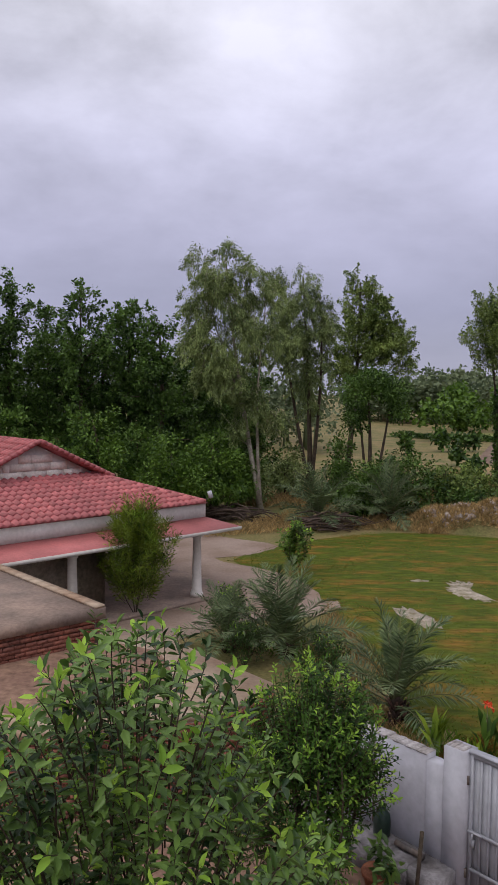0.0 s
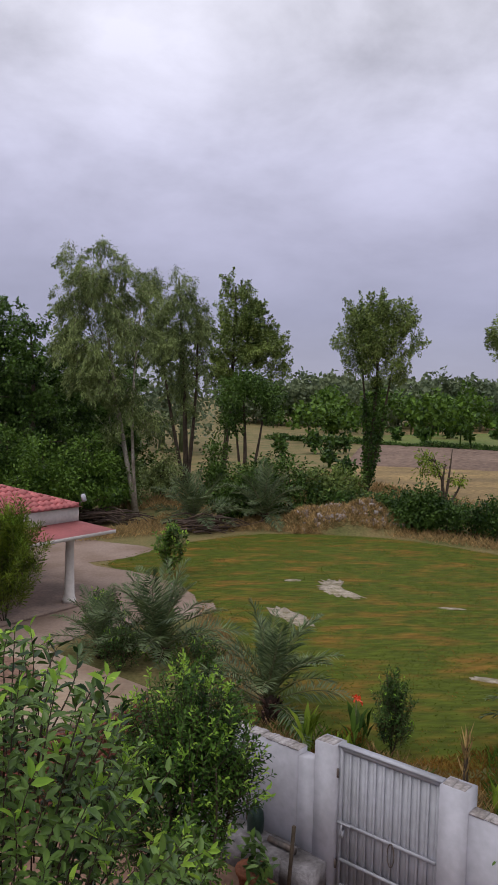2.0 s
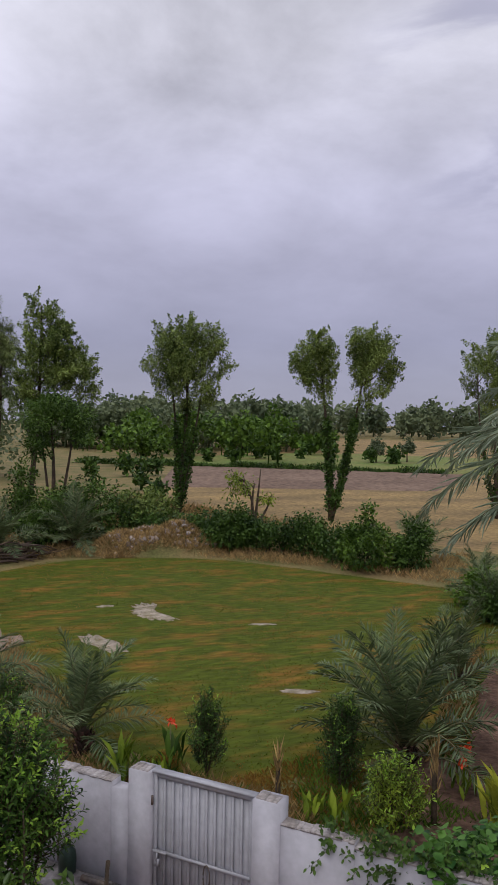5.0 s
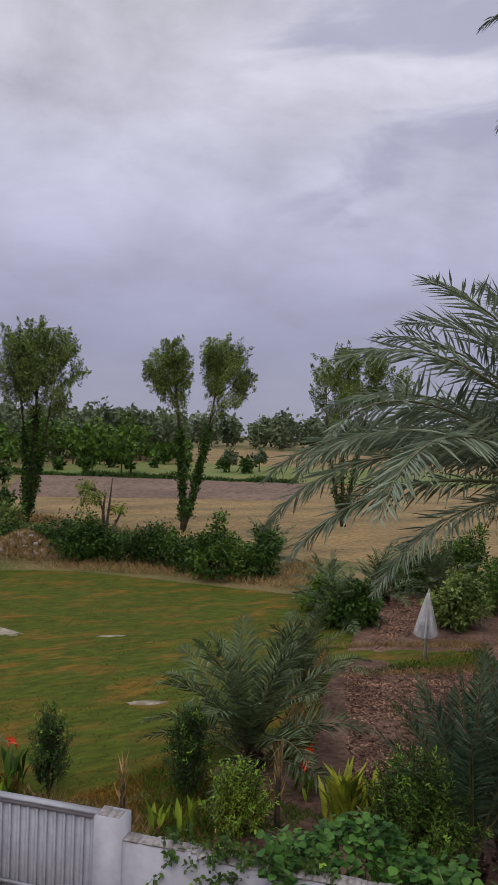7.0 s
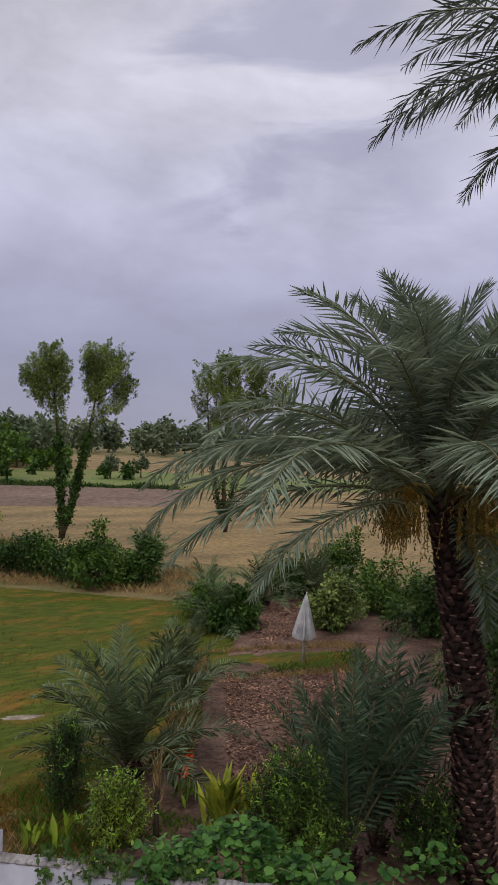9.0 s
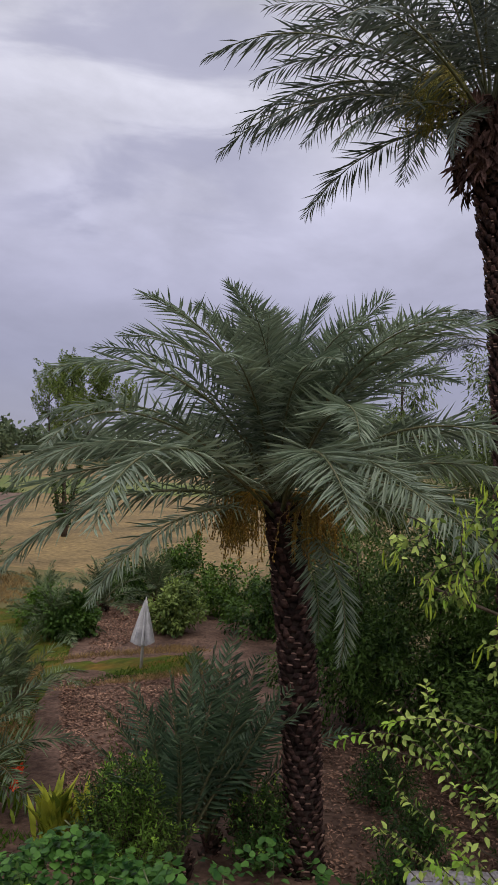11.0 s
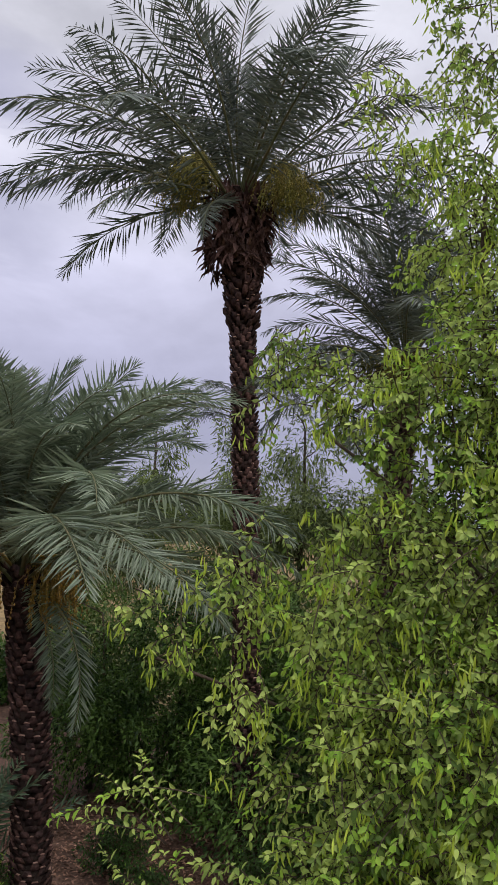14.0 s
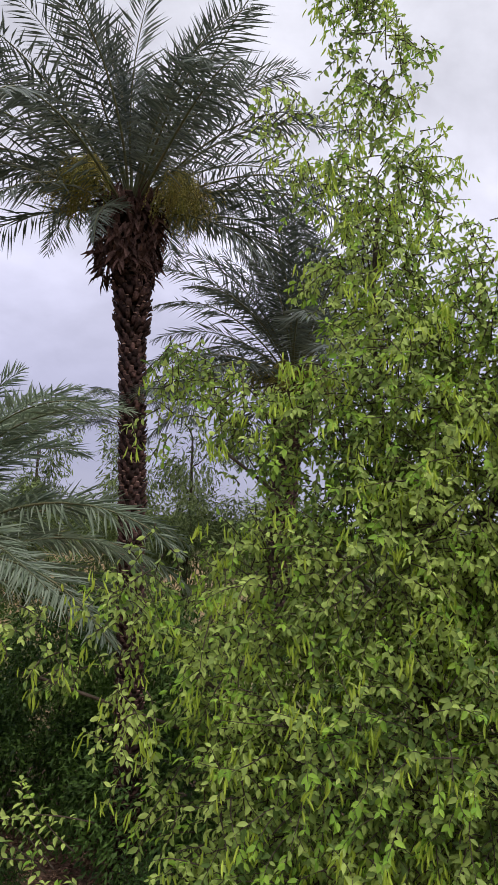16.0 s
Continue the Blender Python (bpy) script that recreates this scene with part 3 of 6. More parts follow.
def jerry_can():
    p = wall_xyz(-1.3, -0.17, 0.42)
    t = thing("jerry_can", p, "dark green plastic can standing on the wall plinth", "can")
    g = Geo()
    pts, r = [], []
    for z, k in ((0, 0.10), (0.03, 0.125), (0.2, 0.13), (0.33, 0.115), (0.40, 0.06), (0.43, 0.045)):
        pts.append((0, 0, z)), r.append(k)
    g.tube(pts, r, 12)
    part("body", g, M_PLASTIC, t, smooth=True)
    g = Geo()
    g.tube([(0, 0, 0.43), (0, 0, 0.47)], 0.05, 10)
    part("cap", g, M_PLASTIC, t)
    g = Geo()
    g.tube([(-0.05, 0, 0.40), (-0.11, 0, 0.45), (-0.12, 0, 0.36), (-0.11, 0, 0.30)], 0.014, 6)
    part("handle", g, M_PLASTIC, t)
    return t


jerry_can()
g = Geo()
g.tube([wall_xyz(-1.0, -0.22, 0.468), wall_xyz(-0.52, -0.22, 0.468)], 0.045, 10)
solid("iron_pipe", g, M_STEEL, "short rusty iron pipe lying on the plinth", "pipe")
g = Geo()
g.tube([wall_xyz(-0.32, -0.66, 0.0), wall_xyz(-0.31, -0.56, 1.06)], 0.028, 8)
solid("wooden_post", g, M_BARK, "dark pole leaning near the compound wall", "pole")


def flower_pot(p):
    t = thing("flower_pot", (*p, 0.0), "terracotta flower pot with a leafy plant", "plant pot", "pots by the wall")
    g = Geo()
    g.tube([(0, 0, 0), (0, 0, 0.3), (0, 0, 0.302), (0, 0, 0.36)], [0.14, 0.2, 0.225, 0.225], 14)
    part("pot", g, M_TERRA, t)
    rng = np.random.default_rng(int(abs(p[0]) * 100))
    k = 40
    pos = np.c_[rng.normal(0, 0.09, k), rng.normal(0, 0.09, k), rng.uniform(0.36, 0.75, k)]
    g = Geo()
    ax = unit(rng, k) + [0, 0, 0.6]
    g.leaves(pos, ax, unit(rng, k) * 0.4 + [0, 0, 1], 0.2, 0.08, "oval")
    part("leaves", g, L_GUAVA, t)
    return t


for p in (wall_xyz(-0.85, -0.8, 0)[:2], wall_xyz(-0.45, -1.05, 0)[:2]):
    flower_pot(p)

# ---- house ----
HO = np.array([-1.92, 26.8])
HA = np.array([-0.70, -0.714])
HB = np.array([-0.714, 0.70])


def house_xyz(a, b, z):
    p = HO + HA * a + HB * b
    return np.array([p[0], p[1], z])


def house_box(g, a0, a1, b0, b1, z0, z1, taper=1.0):
    g.box(house_xyz((a0 + a1) / 2, (b0 + b1) / 2, (z0 + z1) / 2), np.array([*HA, 0]) * (a1 - a0) / 2, np.array([*HB, 0]) * (b1 - b0) / 2, (0, 0, (z1 - z0) / 2), taper)


def house():
    h = thing("house", (0, 0, 0), "single-storey house with red tiled hip roof and pillared porch", "house")
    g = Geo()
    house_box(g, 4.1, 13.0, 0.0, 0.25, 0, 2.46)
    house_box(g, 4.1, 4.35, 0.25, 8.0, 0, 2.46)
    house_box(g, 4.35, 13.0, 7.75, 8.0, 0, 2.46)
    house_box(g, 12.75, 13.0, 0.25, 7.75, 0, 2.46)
    part("wall", g, M_BROWNRENDER, h, "rough brown rendered wall")
    g = Geo()
    house_box(g, 0.0, 13.0, 0.0, 0.25, 2.46, 3.02)
    house_box(g, 0.0, 0.25, 0.25, 8.0, 2.46, 3.02)
    house_box(g, 0.25, 13.0, 7.75, 8.0, 2.46, 3.02)
    part("fascia", g, M_HOUSE, h, "grey-white rendered band below the eaves")
    g = Geo()
    house_box(g, 0.25, 13.0, 0.25, 7.75, 2.47, 2.6)
    part("porch_soffit", g, M_HOUSE, h)
    g = Geo()
    house_box(g, -0.9, 13.0, -1.1, 8.2, 0.0, 0.12)
    part("porch_floor", g, M_CONC, h, "low grey concrete porch floor")
    # sloping canopy along the front and round the corner
    g = Geo()
    top = [house_xyz(-0.0, 0.0, 2.56), house_xyz(8.4, 0.0, 2.56), house_xyz(8.4, -0.95, 2.28), house_xyz(-0.75, -0.95, 2.28)]
    low = [k - np.array([0, 0, 0.09]) for k in top]
    g.add(top + low, quads=[(0, 3, 2, 1), (4, 5, 6, 7), (0, 1, 5, 4), (1, 2, 6, 5), (2, 3, 7, 6), (3, 0, 4, 7)])
    top = [house_xyz(0.0, 0.0, 2.558), house_xyz(-0.75, -0.95, 2.278), house_xyz(-0.75, 8.0, 2.278), house_xyz(0.0, 8.0, 2.558)]
    low = [k - np.array([0, 0, 0.09]) for k in top]
    g.add(top + low, quads=[(0, 3, 2, 1), (4, 5, 6, 7), (0, 1, 5, 4), (1, 2, 6, 5), (2, 3, 7, 6), (3, 0, 4, 7)])
    part("canopy", g, M_REDPAINT, h, "red painted sloping concrete canopy")
    g = Geo()
    house_box(g, -0.77, 8.4, -0.985, -0.952, 2.17, 2.275)
    part("canopy_edge", g, M_HOUSE, h, "pale canopy lip")
    for a, b in ((1.0, -0.72), (5.7, -0.72), (0.25, 5.0)):
        c = house_xyz(a, b, 0)
        g = Geo()
        g.tube([c + [0, 0, z] for z in (0.12, 0.24, 0.26, 0.34, 0.36, 2.06, 2.08, 2.2)], [0.22, 0.22, 0.19, 0.18, 0.165, 0.13, 0.17, 0.17], 16)
        part("column", g, M_HOUSE, h, "tapered round white column")
    g = Geo()
    g.tube([house_xyz(6.0, -0.72, 0.9), house_xyz(8.2, -0.72, 0.9)], 0.05, 8)
    part("rail", g, M_HOUSE, h)
    # roof deck under the tiles
    g = Geo()
    e, s, zt = 0.08, 2.65, 3.95
    base = [house_xyz(-e, -e, 3.03), house_xyz(13, -e, 3.03), house_xyz(13, 8 + e, 3.03), house_xyz(-e, 8 + e, 3.03)]
    top = [house_xyz(s, s, zt), house_xyz(10.4, s, zt), house_xyz(10.4, 5.4, zt), house_xyz(s, 5.4, zt)]
    g.add(base + top, quads=[(3, 2, 1, 0), (4, 5, 6, 7), (0, 1, 5, 4), (1, 2, 6, 5), (2, 3, 7, 6), (3, 0, 4, 7)])
    roof = part("roof", g, M_REDPAINT, h, "red tiled hip roof")
    # upper gable with stone cladding
    g = Geo()
    pa, za = 4.9, 5.12
    fr = [house_xyz(2.45, 2.72, 3.9), house_xyz(7.35, 2.72, 3.9), house_xyz(pa, 2.72, za - 0.06)]
    bk = [house_xyz(2.45, 7.6, 3.9), house_xyz(7.35, 7.6, 3.9), house_xyz(pa, 7.6, za - 0.06)]
    g.add(fr + bk, tris=[(0, 1, 2), (3, 5, 4)], quads=[(0, 2, 5, 3), (1, 4, 5, 2), (0, 3, 4, 1)])
    gable = part("gable_wall", g, M_HOUSE, h, "triangular gable clad in pale stone slabs")
    for side in (-1, 1):
        g = Geo()
        foot = 2.1 if side < 0 else 7.7
        p = [house_xyz(pa, 2.45, za), house_xyz(foot, 2.45, 3.80), house_xyz(foot, 7.8, 3.80), house_xyz(pa, 7.8, za)]
        q = [k + np.array([0, 0, 0.07]) for k in p]
        g.add(p + q, quads=[(0, 3, 2, 1), (4, 5, 6, 7), (0, 1, 5, 4), (1, 2, 6, 5), (2, 3, 7, 6), (3, 0, 4, 7)])
        part("gable_roof", g, M_REDPAINT, h, "red tiled gable roof")
        g = Geo()
        for k in range(14):
            u0, u1 = k / 14, (k + 1.08) / 14
            a0, a1 = house_xyz(pa + (foot - pa) * u0, 2.42, za + (3.80 - za) * u0 + 0.075), house_xyz(pa + (foot - pa) * u1, 2.42, za + (3.80 - za) * u1 + 0.095)
            g.tube([a0, a1], [0.075, 0.085], 8)
        part("rake_tiles", g, M_TILES, h, "row of red half-round verge tiles")
    # hip and ridge caps
    g = Geo()
    for k in range(16):
        u0, u1 = k / 16, (k + 1.1) / 16
        g.tube([house_xyz(s * u0, s * u0, 3.07 + 0.9 * u0 + 0.02), house_xyz(s * u1, s * u1, 3.07 + 0.9 * u1)], [0.075, 0.09], 8)
    part("hip_cap", g, M_TILES, h, "red half-round hip tiles")
    return h, roof, gable


HOUSE, ROOF, GABLE = house()


def floodlight():
    p = house_xyz(-0.02, -0.02, 3.03)
    t = thing("floodlight", p, "small white floodlight on a bracket at the roof corner", "lamp")
    g = Geo()
    g.tube([(0, 0, 0), (0.02, 0, 0.12), (0.10, -0.02, 0.22)], 0.015, 6)
    part("bracket", g, M_STEEL, t)
    g = Geo()
    g.box((0.13, -0.03, 0.30), (0.05, 0.03, 0.02), (-0.03, 0.06, 0), (-0.03, 0.0, 0.11))
    part("lamp_head", g, M_WHITE, t, "white lamp housing")


floodlight()


# ---- outbuilding in front of the house: brick base, earth terrace and concrete roof slab ----
TERR = [(-2.0, 16.9), (0.25, 14.4), (-0.7, 13.1), (-4.2, 12.0), (-7.5, 15.0), (-5.5, 17.6)]


def outbuilding():
    t = thing("outbuilding", (0, 0, 0), "low brick outbuilding with earth-covered roof terrace", "outbuilding")
    g = Geo()
    g.prism(TERR, 0.0, 1.38)
    core = part("brick_base", g, M_MORTAR, t, "weathered red brick wall")
    g = Geo()
    g.prism([(x * 1.0, y) for x, y in TERR], 1.382, 1.5)
    part("terrace_slab", g, M_SLAB, t, "pale cracked screed edge")
    e = sheet("earth_cover", rounded([(-2.3, 16.4), (-1.6, 14.9), (-1.9, 13.3), (-4.1, 12.4), (-7.0, 15.0), (-5.4, 17.2)], 2), 1.506, M_EARTH, step=0.4, rough=0.03, seed=2)
    e.parent = t
    for key in ("kind", "category"):
        if key in e:
            del e[key]
    g = Geo()
    sl = [(-3.3, 16.5), (-6.8, 20.2), (-9.4, 17.8), (-5.4, 14.6)]
    g.prism(sl, 2.06, 2.3)
    part("roof_slab", g, M_CONC, t, "grey-brown weathered concrete slab")
    g = Geo()
    c = np.mean(np.array(sl), 0)
    g.prism([tuple(c + (np.array(k) - c) * 0.955) for k in sl], 0.0, 2.058)
    b2 = part("upper_brick_wall", g, M_MORTAR, t)
    p0, p1 = np.array([-3.3, 16.5]), np.array([-6.8, 20.2])
    for k in range(12):
        g = Geo()
        a, b = p0 + (p1 - p0) * k / 12, p0 + (p1 - p0) * (k + 0.97) / 12
        d = (p1 - p0) / np.linalg.norm(p1 - p0)
        nn = np.array([d[1], -d[0]])
        m = (a + b) / 2 - nn * 0.14
        g.box((*m, 2.325), (*(d * np.linalg.norm(b - a) / 2), 0), (*(nn * 0.12), 0), (0, 0, 0.026))
        part("kerb", g, M_SLAB, t, "pale mortar kerb on the slab edge")
    return t, core, b2, sl


OUT, OUT_CORE, OUT_UPPER, OUT_SLAB = outbuilding()

# ---- plants ----
def stem_path(rng, a, b, bend=0.12, k=6):
    """A bent way from a to b."""
    a, b = np.asarray(a, float), np.asarray(b, float)
    s = np.linspace(0, 1, k)[:, None]
    w = rng.normal(size=3) * bend * np.linalg.norm(b - a)
    return a + (b - a) * s + w * np.sin(np.pi * s) + np.array([0, 0, 0.10]) * np.linalg.norm(b - a) * np.sin(np.pi * s) * 0.5


def tree(name, label, base, trunk_top, r0, blobs, seed, leaf, bark, clumps=70, per=60, clump_r=0.45, size=0.16, aspect=0.45, droop=0.2,
         limbs=26, ivy=0.0, kind_leaf="diamond", category="tree", group="", stems=(), z0=0.0, shell=0.5, plume=None):
    """A tapered trunk, limbs that reach into the crown, and a crown of leaf clumps inside uneven lobes (x, y, z, rx, rz).
    plume (out, up, length) draws every clump out into a leafy spray."""
    rng = np.random.default_rng(seed)
    base = np.array([base[0], base[1], z0], float)
    t = thing(name, tuple(base), label, category, group)
    g = Geo()
    tops = [np.array(trunk_top, float)] + [np.array(k, float) for k in stems]
    trunks = []
    for q, top in enumerate(tops):
        p = stem_path(rng, base - [0, 0, 0.05], top, 0.03, 9)
        trunks.append(p)
        rr = np.linspace(r0, r0 * 0.22, 9) * (1 if q == 0 else 0.75)
        rr[0] *= 1.35
        g.tube(p - base, rr, 8)
    allp = np.vstack(trunks)
    bl = np.array(blobs, float)
    vol = bl[:, 3] ** 2 * bl[:, 4]
    pick = rng.choice(len(bl), clumps, p=vol / vol.sum())
    u = unit(rng, clumps)
    rad = rng.uniform(0.1, 1, clumps) ** shell * rng.uniform(0.78, 1.12, clumps)
    c = bl[pick, :3] + u * rad[:, None] * np.c_[bl[pick, 3], bl[pick, 3], bl[pick, 4]]
    c[:, 2] = np.maximum(c[:, 2], z0 + 0.15)
    for k in rng.choice(clumps, min(limbs, clumps), replace=False):
        d = np.linalg.norm((allp - c[k]) * [1, 1, 0.7], axis=1) + np.where(allp[:, 2] > c[k][2] - 0.1, 2.0, 0)
        a = allp[np.argmin(d)]
        g.tube(stem_path(rng, a, c[k], 0.08, 5) - base, np.linspace(r0 * 0.22, r0 * 0.04, 5), 5)
    if plume:
        axis_xy = np.array([np.mean([np.interp(z, p[:, 2], p[:, q]) for p in trunks[:1]]) for z in c[:, 2] for q in (0, 1)]).reshape(-1, 2)
        v = np.c_[c[:, :2] - axis_xy, np.zeros(clumps)]
        v /= np.linalg.norm(v, axis=1)[:, None] + 1e-6
        v = v * plume[0] + np.array([0, 0, plume[1]]) + rng.normal(0, 0.28, (clumps, 3))
        v /= np.linalg.norm(v, axis=1)[:, None]
        reach = plume[2] * rng.uniform(0.6, 1.35, clumps)
        for k in range(clumps):
            g.tube([c[k] - base - v[k] * reach[k] * 0.6, c[k] - base + v[k] * reach[k] * 0.45], [r0 * 0.07, r0 * 0.025], 3)
    part("trunk", g, bark, t)
    per = int(per * 1.25)
    n = clumps * per
    ci = np.repeat(np.arange(clumps), per)
    off = unit(rng, n) * (rng.uniform(0, 1, n) ** 0.45)[:, None] * clump_r * 1.6 * rng.uniform(0.6, 1.25, clumps)[ci][:, None]
    if plume:
        w = rng.uniform(-0.5, 0.5, n)
        off = off * (np.clip(1.05 - 1.5 * np.abs(w + 0.1), 0.25, 1) * 0.62)[:, None] + v[ci] * (w * reach[ci])[:, None]
    pos = c[ci] + off
    keep = pos[:, 2] > z0 + 0.05
    pos, ci, off = pos[keep], ci[keep], off[keep]
    n = len(pos)
    ax = unit(rng, n) + 0.7 * u[ci] + off / (clump_r * 2) + [0, 0, -droop * 2]
    up = unit(rng, n) * 0.7 + [0, 0, 0.8]
    ln = size * rng.uniform(0.6, 1.3, n)
    g = Geo()
    g.leaves(pos - base, ax, up, ln, ln * aspect, kind_leaf)
    if ivy:
        m = int(1400 * ivy)
        tr = [trunks[k] for k in rng.integers(0, len(trunks), m)]
        s = rng.uniform(0.08, 0.56, m) * 8
        i0 = s.astype(int)
        q = np.array([tr[k][i0[k]] + (tr[k][i0[k] + 1] - tr[k][i0[k]]) * (s[k] - i0[k]) for k in range(m)])
        pos = q + rng.normal(size=(m, 3)) * [0.17, 0.17, 0.25] * (0.6 + 0.4 * np.sin(s * 2.1)[:, None] ** 2)
        ln = 0.2 * rng.uniform(0.6, 1.3, m)
        iv = Geo()
        iv.leaves(pos - base, unit(rng, m) + [0, 0, -0.2], unit(rng, m) + [0, 0, 0.6], ln, ln * 0.7)
        part("ivy", iv, L_HEDGE, t, "dark green ivy round the stems")
    part("crown", g, leaf, t)
    return t


def lobes(d, rows):
    """Crown lobes given as bearing, elevation, radius, height radius at distance d."""
    out = [(*polar(az, d, el), r, rz) for az, el, r, rz in rows]
    return out + [(*polar(az, d - 1.3 * r, el), r * 0.8, rz * 0.8) for az, el, r, rz in rows]


# far woods: rows of small crowns along the plain
def far_woods(name, label, rows, seed, leaf=L_FARHAZE, lift=0.58, tall=0.44):
    rng = np.random.default_rng(seed)
    g = Geo()
    for az0, az1, d0, d1, count, h0, h1 in rows:
        for _ in range(count):
            x, y = polar(rng.uniform(az0, az1), rng.uniform(d0, d1))
            h = rng.uniform(h0, h1)
            r = h * rng.uniform(0.28, 0.45)
            d = math.hypot(x, y)
            leafy = max(0.28, d * 0.0045)
            m = int(min(480, 22 * (h / leafy) ** 1.15))
            u = unit(rng, m)
            f = rng.uniform(0.3, 1, m)[:, None] ** 0.5
            lump = 1 + 0.38 * np.sin(u[:, :1] * 5 + x) * np.cos(u[:, 2:] * 4 + y) + rng.normal(0, 0.06, (m, 1))
            pos = np.array([x, y, h * lift]) + u * f * lump * [r, r, h * tall]
            ln = 1.35 * leafy * rng.uniform(0.6, 1.4, m)
            g.leaves(pos, unit(rng, m), unit(rng, m) + [0, 0, 0.8], ln, ln * 0.7)
            g.tube([(x, y, 0), (x + 0.1, y, h * 0.4)], [h * 0.022, h * 0.014], 5)
    return solid(name, g, leaf, label, "woods", "stuff")


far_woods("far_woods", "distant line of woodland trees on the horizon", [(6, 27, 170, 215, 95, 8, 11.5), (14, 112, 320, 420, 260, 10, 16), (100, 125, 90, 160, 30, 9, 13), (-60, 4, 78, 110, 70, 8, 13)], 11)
far_woods("orchard_trees", "scattered orchard trees beyond the fields", [(10, 24, 108, 175, 25, 4.0, 8.8), (25, 29, 140, 175, 5, 3.5, 5.5)], 12, L_BRIGHT, 0.66, 0.32)
far_woods("field_bushes", "small bushes scattered along the field edge", [(9, 16, 62, 100, 7, 1.2, 2.6), (29, 34, 128, 138, 3, 2.0, 3.2), (16, 28, 118, 170, 16, 1.4, 3.2)], 13, L_HEDGE)


def field_bank(p0, p1, seed):
    rng = np.random.default_rng(seed)
    m = 9000
    s = rng.uniform(0, 1, m)
    h = 0.5 + 0.35 * np.sin(s * 21) * np.cos(s * 8) + 0.2 * np.sin(s * 57)
    pos = np.c_[p0[0] + (p1[0] - p0[0]) * s + rng.normal(0, 0.5, m), p0[1] + (p1[1] - p0[1]) * s + rng.normal(0, 0.5, m), rng.uniform(0.05, 1, m) * h]
    g = Geo()
    ln = rng.uniform(0.3, 0.6, m)
    g.leaves(pos, unit(rng, m) + [0, 0, 0.6], unit(rng, m), ln, ln * 0.3)
    return solid("field_bank", g, L_HEDGE, "low weedy bank between ploughed field and crop", "grass bank", "stuff")


field_bank((20, 118), (64, 88.5), 17)

# woods behind the house
rng0 = np.random.default_rng(21)
for az, d, el in ((-26, 50, 8.2), (-22.5, 53, 7.6), (-20, 50, 8.6), (-17.6, 52, 7.6), (-15.4, 55, 6.2), (-13.0, 51, 7.4), (-11.2, 55, 5.8), (-9.6, 52, 6.6), (-7.5, 50, 5.9), (-5.9, 54, 4.5), (-4.2, 58, 3.9), (-2.4, 60, 3.3), (-0.6, 59, 2.6)):
    top = polar(az, d, el)
    h = top[2]
    x, y = top[:2]
    bl = [(x, y, h - 2.2, 1.5, 2.1), (x + rng0.uniform(-1, 1), y - 0.6, h - 4.6, 2.3, 2.4), (x + rng0.uniform(-0.8, 0.8), y, h - 7.2, 2.6, 2.4), (x + rng0.uniform(-1, 1), y - 1, h - 9.8, 2.7, 2.3)]
    tree("woodland_tree", "tall dark green broadleaf tree in dense woods", (x, y), (x, y, h - 1.5), 0.2, bl, 100 + int(-az * 10), L_WOODS, M_BARK, clumps=200, per=62, clump_r=0.48, size=0.23, aspect=0.6, group="woods behind the house", plume=(0.7, 0.5, 1.1))
for az, d, h, r in ((-22, 40, 5.5, 2.2), (-18.5, 43, 6, 2.3), (-15.5, 40, 5, 2.0), (-12.2, 41, 6.6, 1.9), (-9.0, 43, 5, 1.9), (-6.6, 40, 4.6, 1.9), (-3.6, 42, 4.8, 1.5), (-2.4, 45, 5.0, 1.5)):
    x, y = polar(az, d)
    bl = [(x, y, h * 0.72, r * 0.8, h * 0.26), (x + 0.7, y, h * 0.42, r, h * 0.3), (x - 0.8, y - 0.3, h * 0.36, r, h * 0.28)]
    tree("understory_tree", "bushy bright green tree at the woodland edge", (x, y), (x, y, h * 0.8), 0.12, bl, 300 + int(-az * 10), L_BRIGHT, M_BARK, clumps=85, per=60, clump_r=0.34, size=0.2, aspect=0.5, group="bushes at the woodland edge")

# eucalyptus and trees behind the lawn
tree("eucalyptus_tree", "tall eucalyptus with pale forked trunk and drooping leaves", (0.0, 44.7), polar(-2.8, 45, 9.4), 0.15,
     lobes(45, [(-4.7, 8.6, 0.8, 0.9), (-2.7, 9.5, 0.75, 0.9), (-1.2, 8.3, 0.8, 1.0), (-3.4, 7.2, 1.3, 1.3), (-5.6, 6.0, 0.7, 0.9), (-4.6, 4.8, 1.1, 1.4), (-2.0, 6.0, 1.3, 1.5), (0.2, 6.6, 0.9, 1.3), (-5.2, 2.8, 0.9, 1.2), (-3.4, 3.0, 1.4, 1.6),
                (-1.0, 3.6, 1.3, 1.6), (0.6, 3.8, 0.8, 1.4), (-4.2, 0.4, 1.1, 1.2), (-2.2, 0.3, 1.3, 1.4), (-0.6, -1.2, 1.1, 1.0), (0.8, -2.4, 0.9, 0.9), (-1.8, -3.0, 0.9, 0.9)]),
     401, L_EUC, M_PALEBARK, clumps=430, per=125, clump_r=0.42, size=0.185, aspect=0.26, droop=0.5, stems=(polar(0.2, 45, 6.5), polar(-4.6, 45, 6.8)), plume=(0.45, -0.6, 1.15))
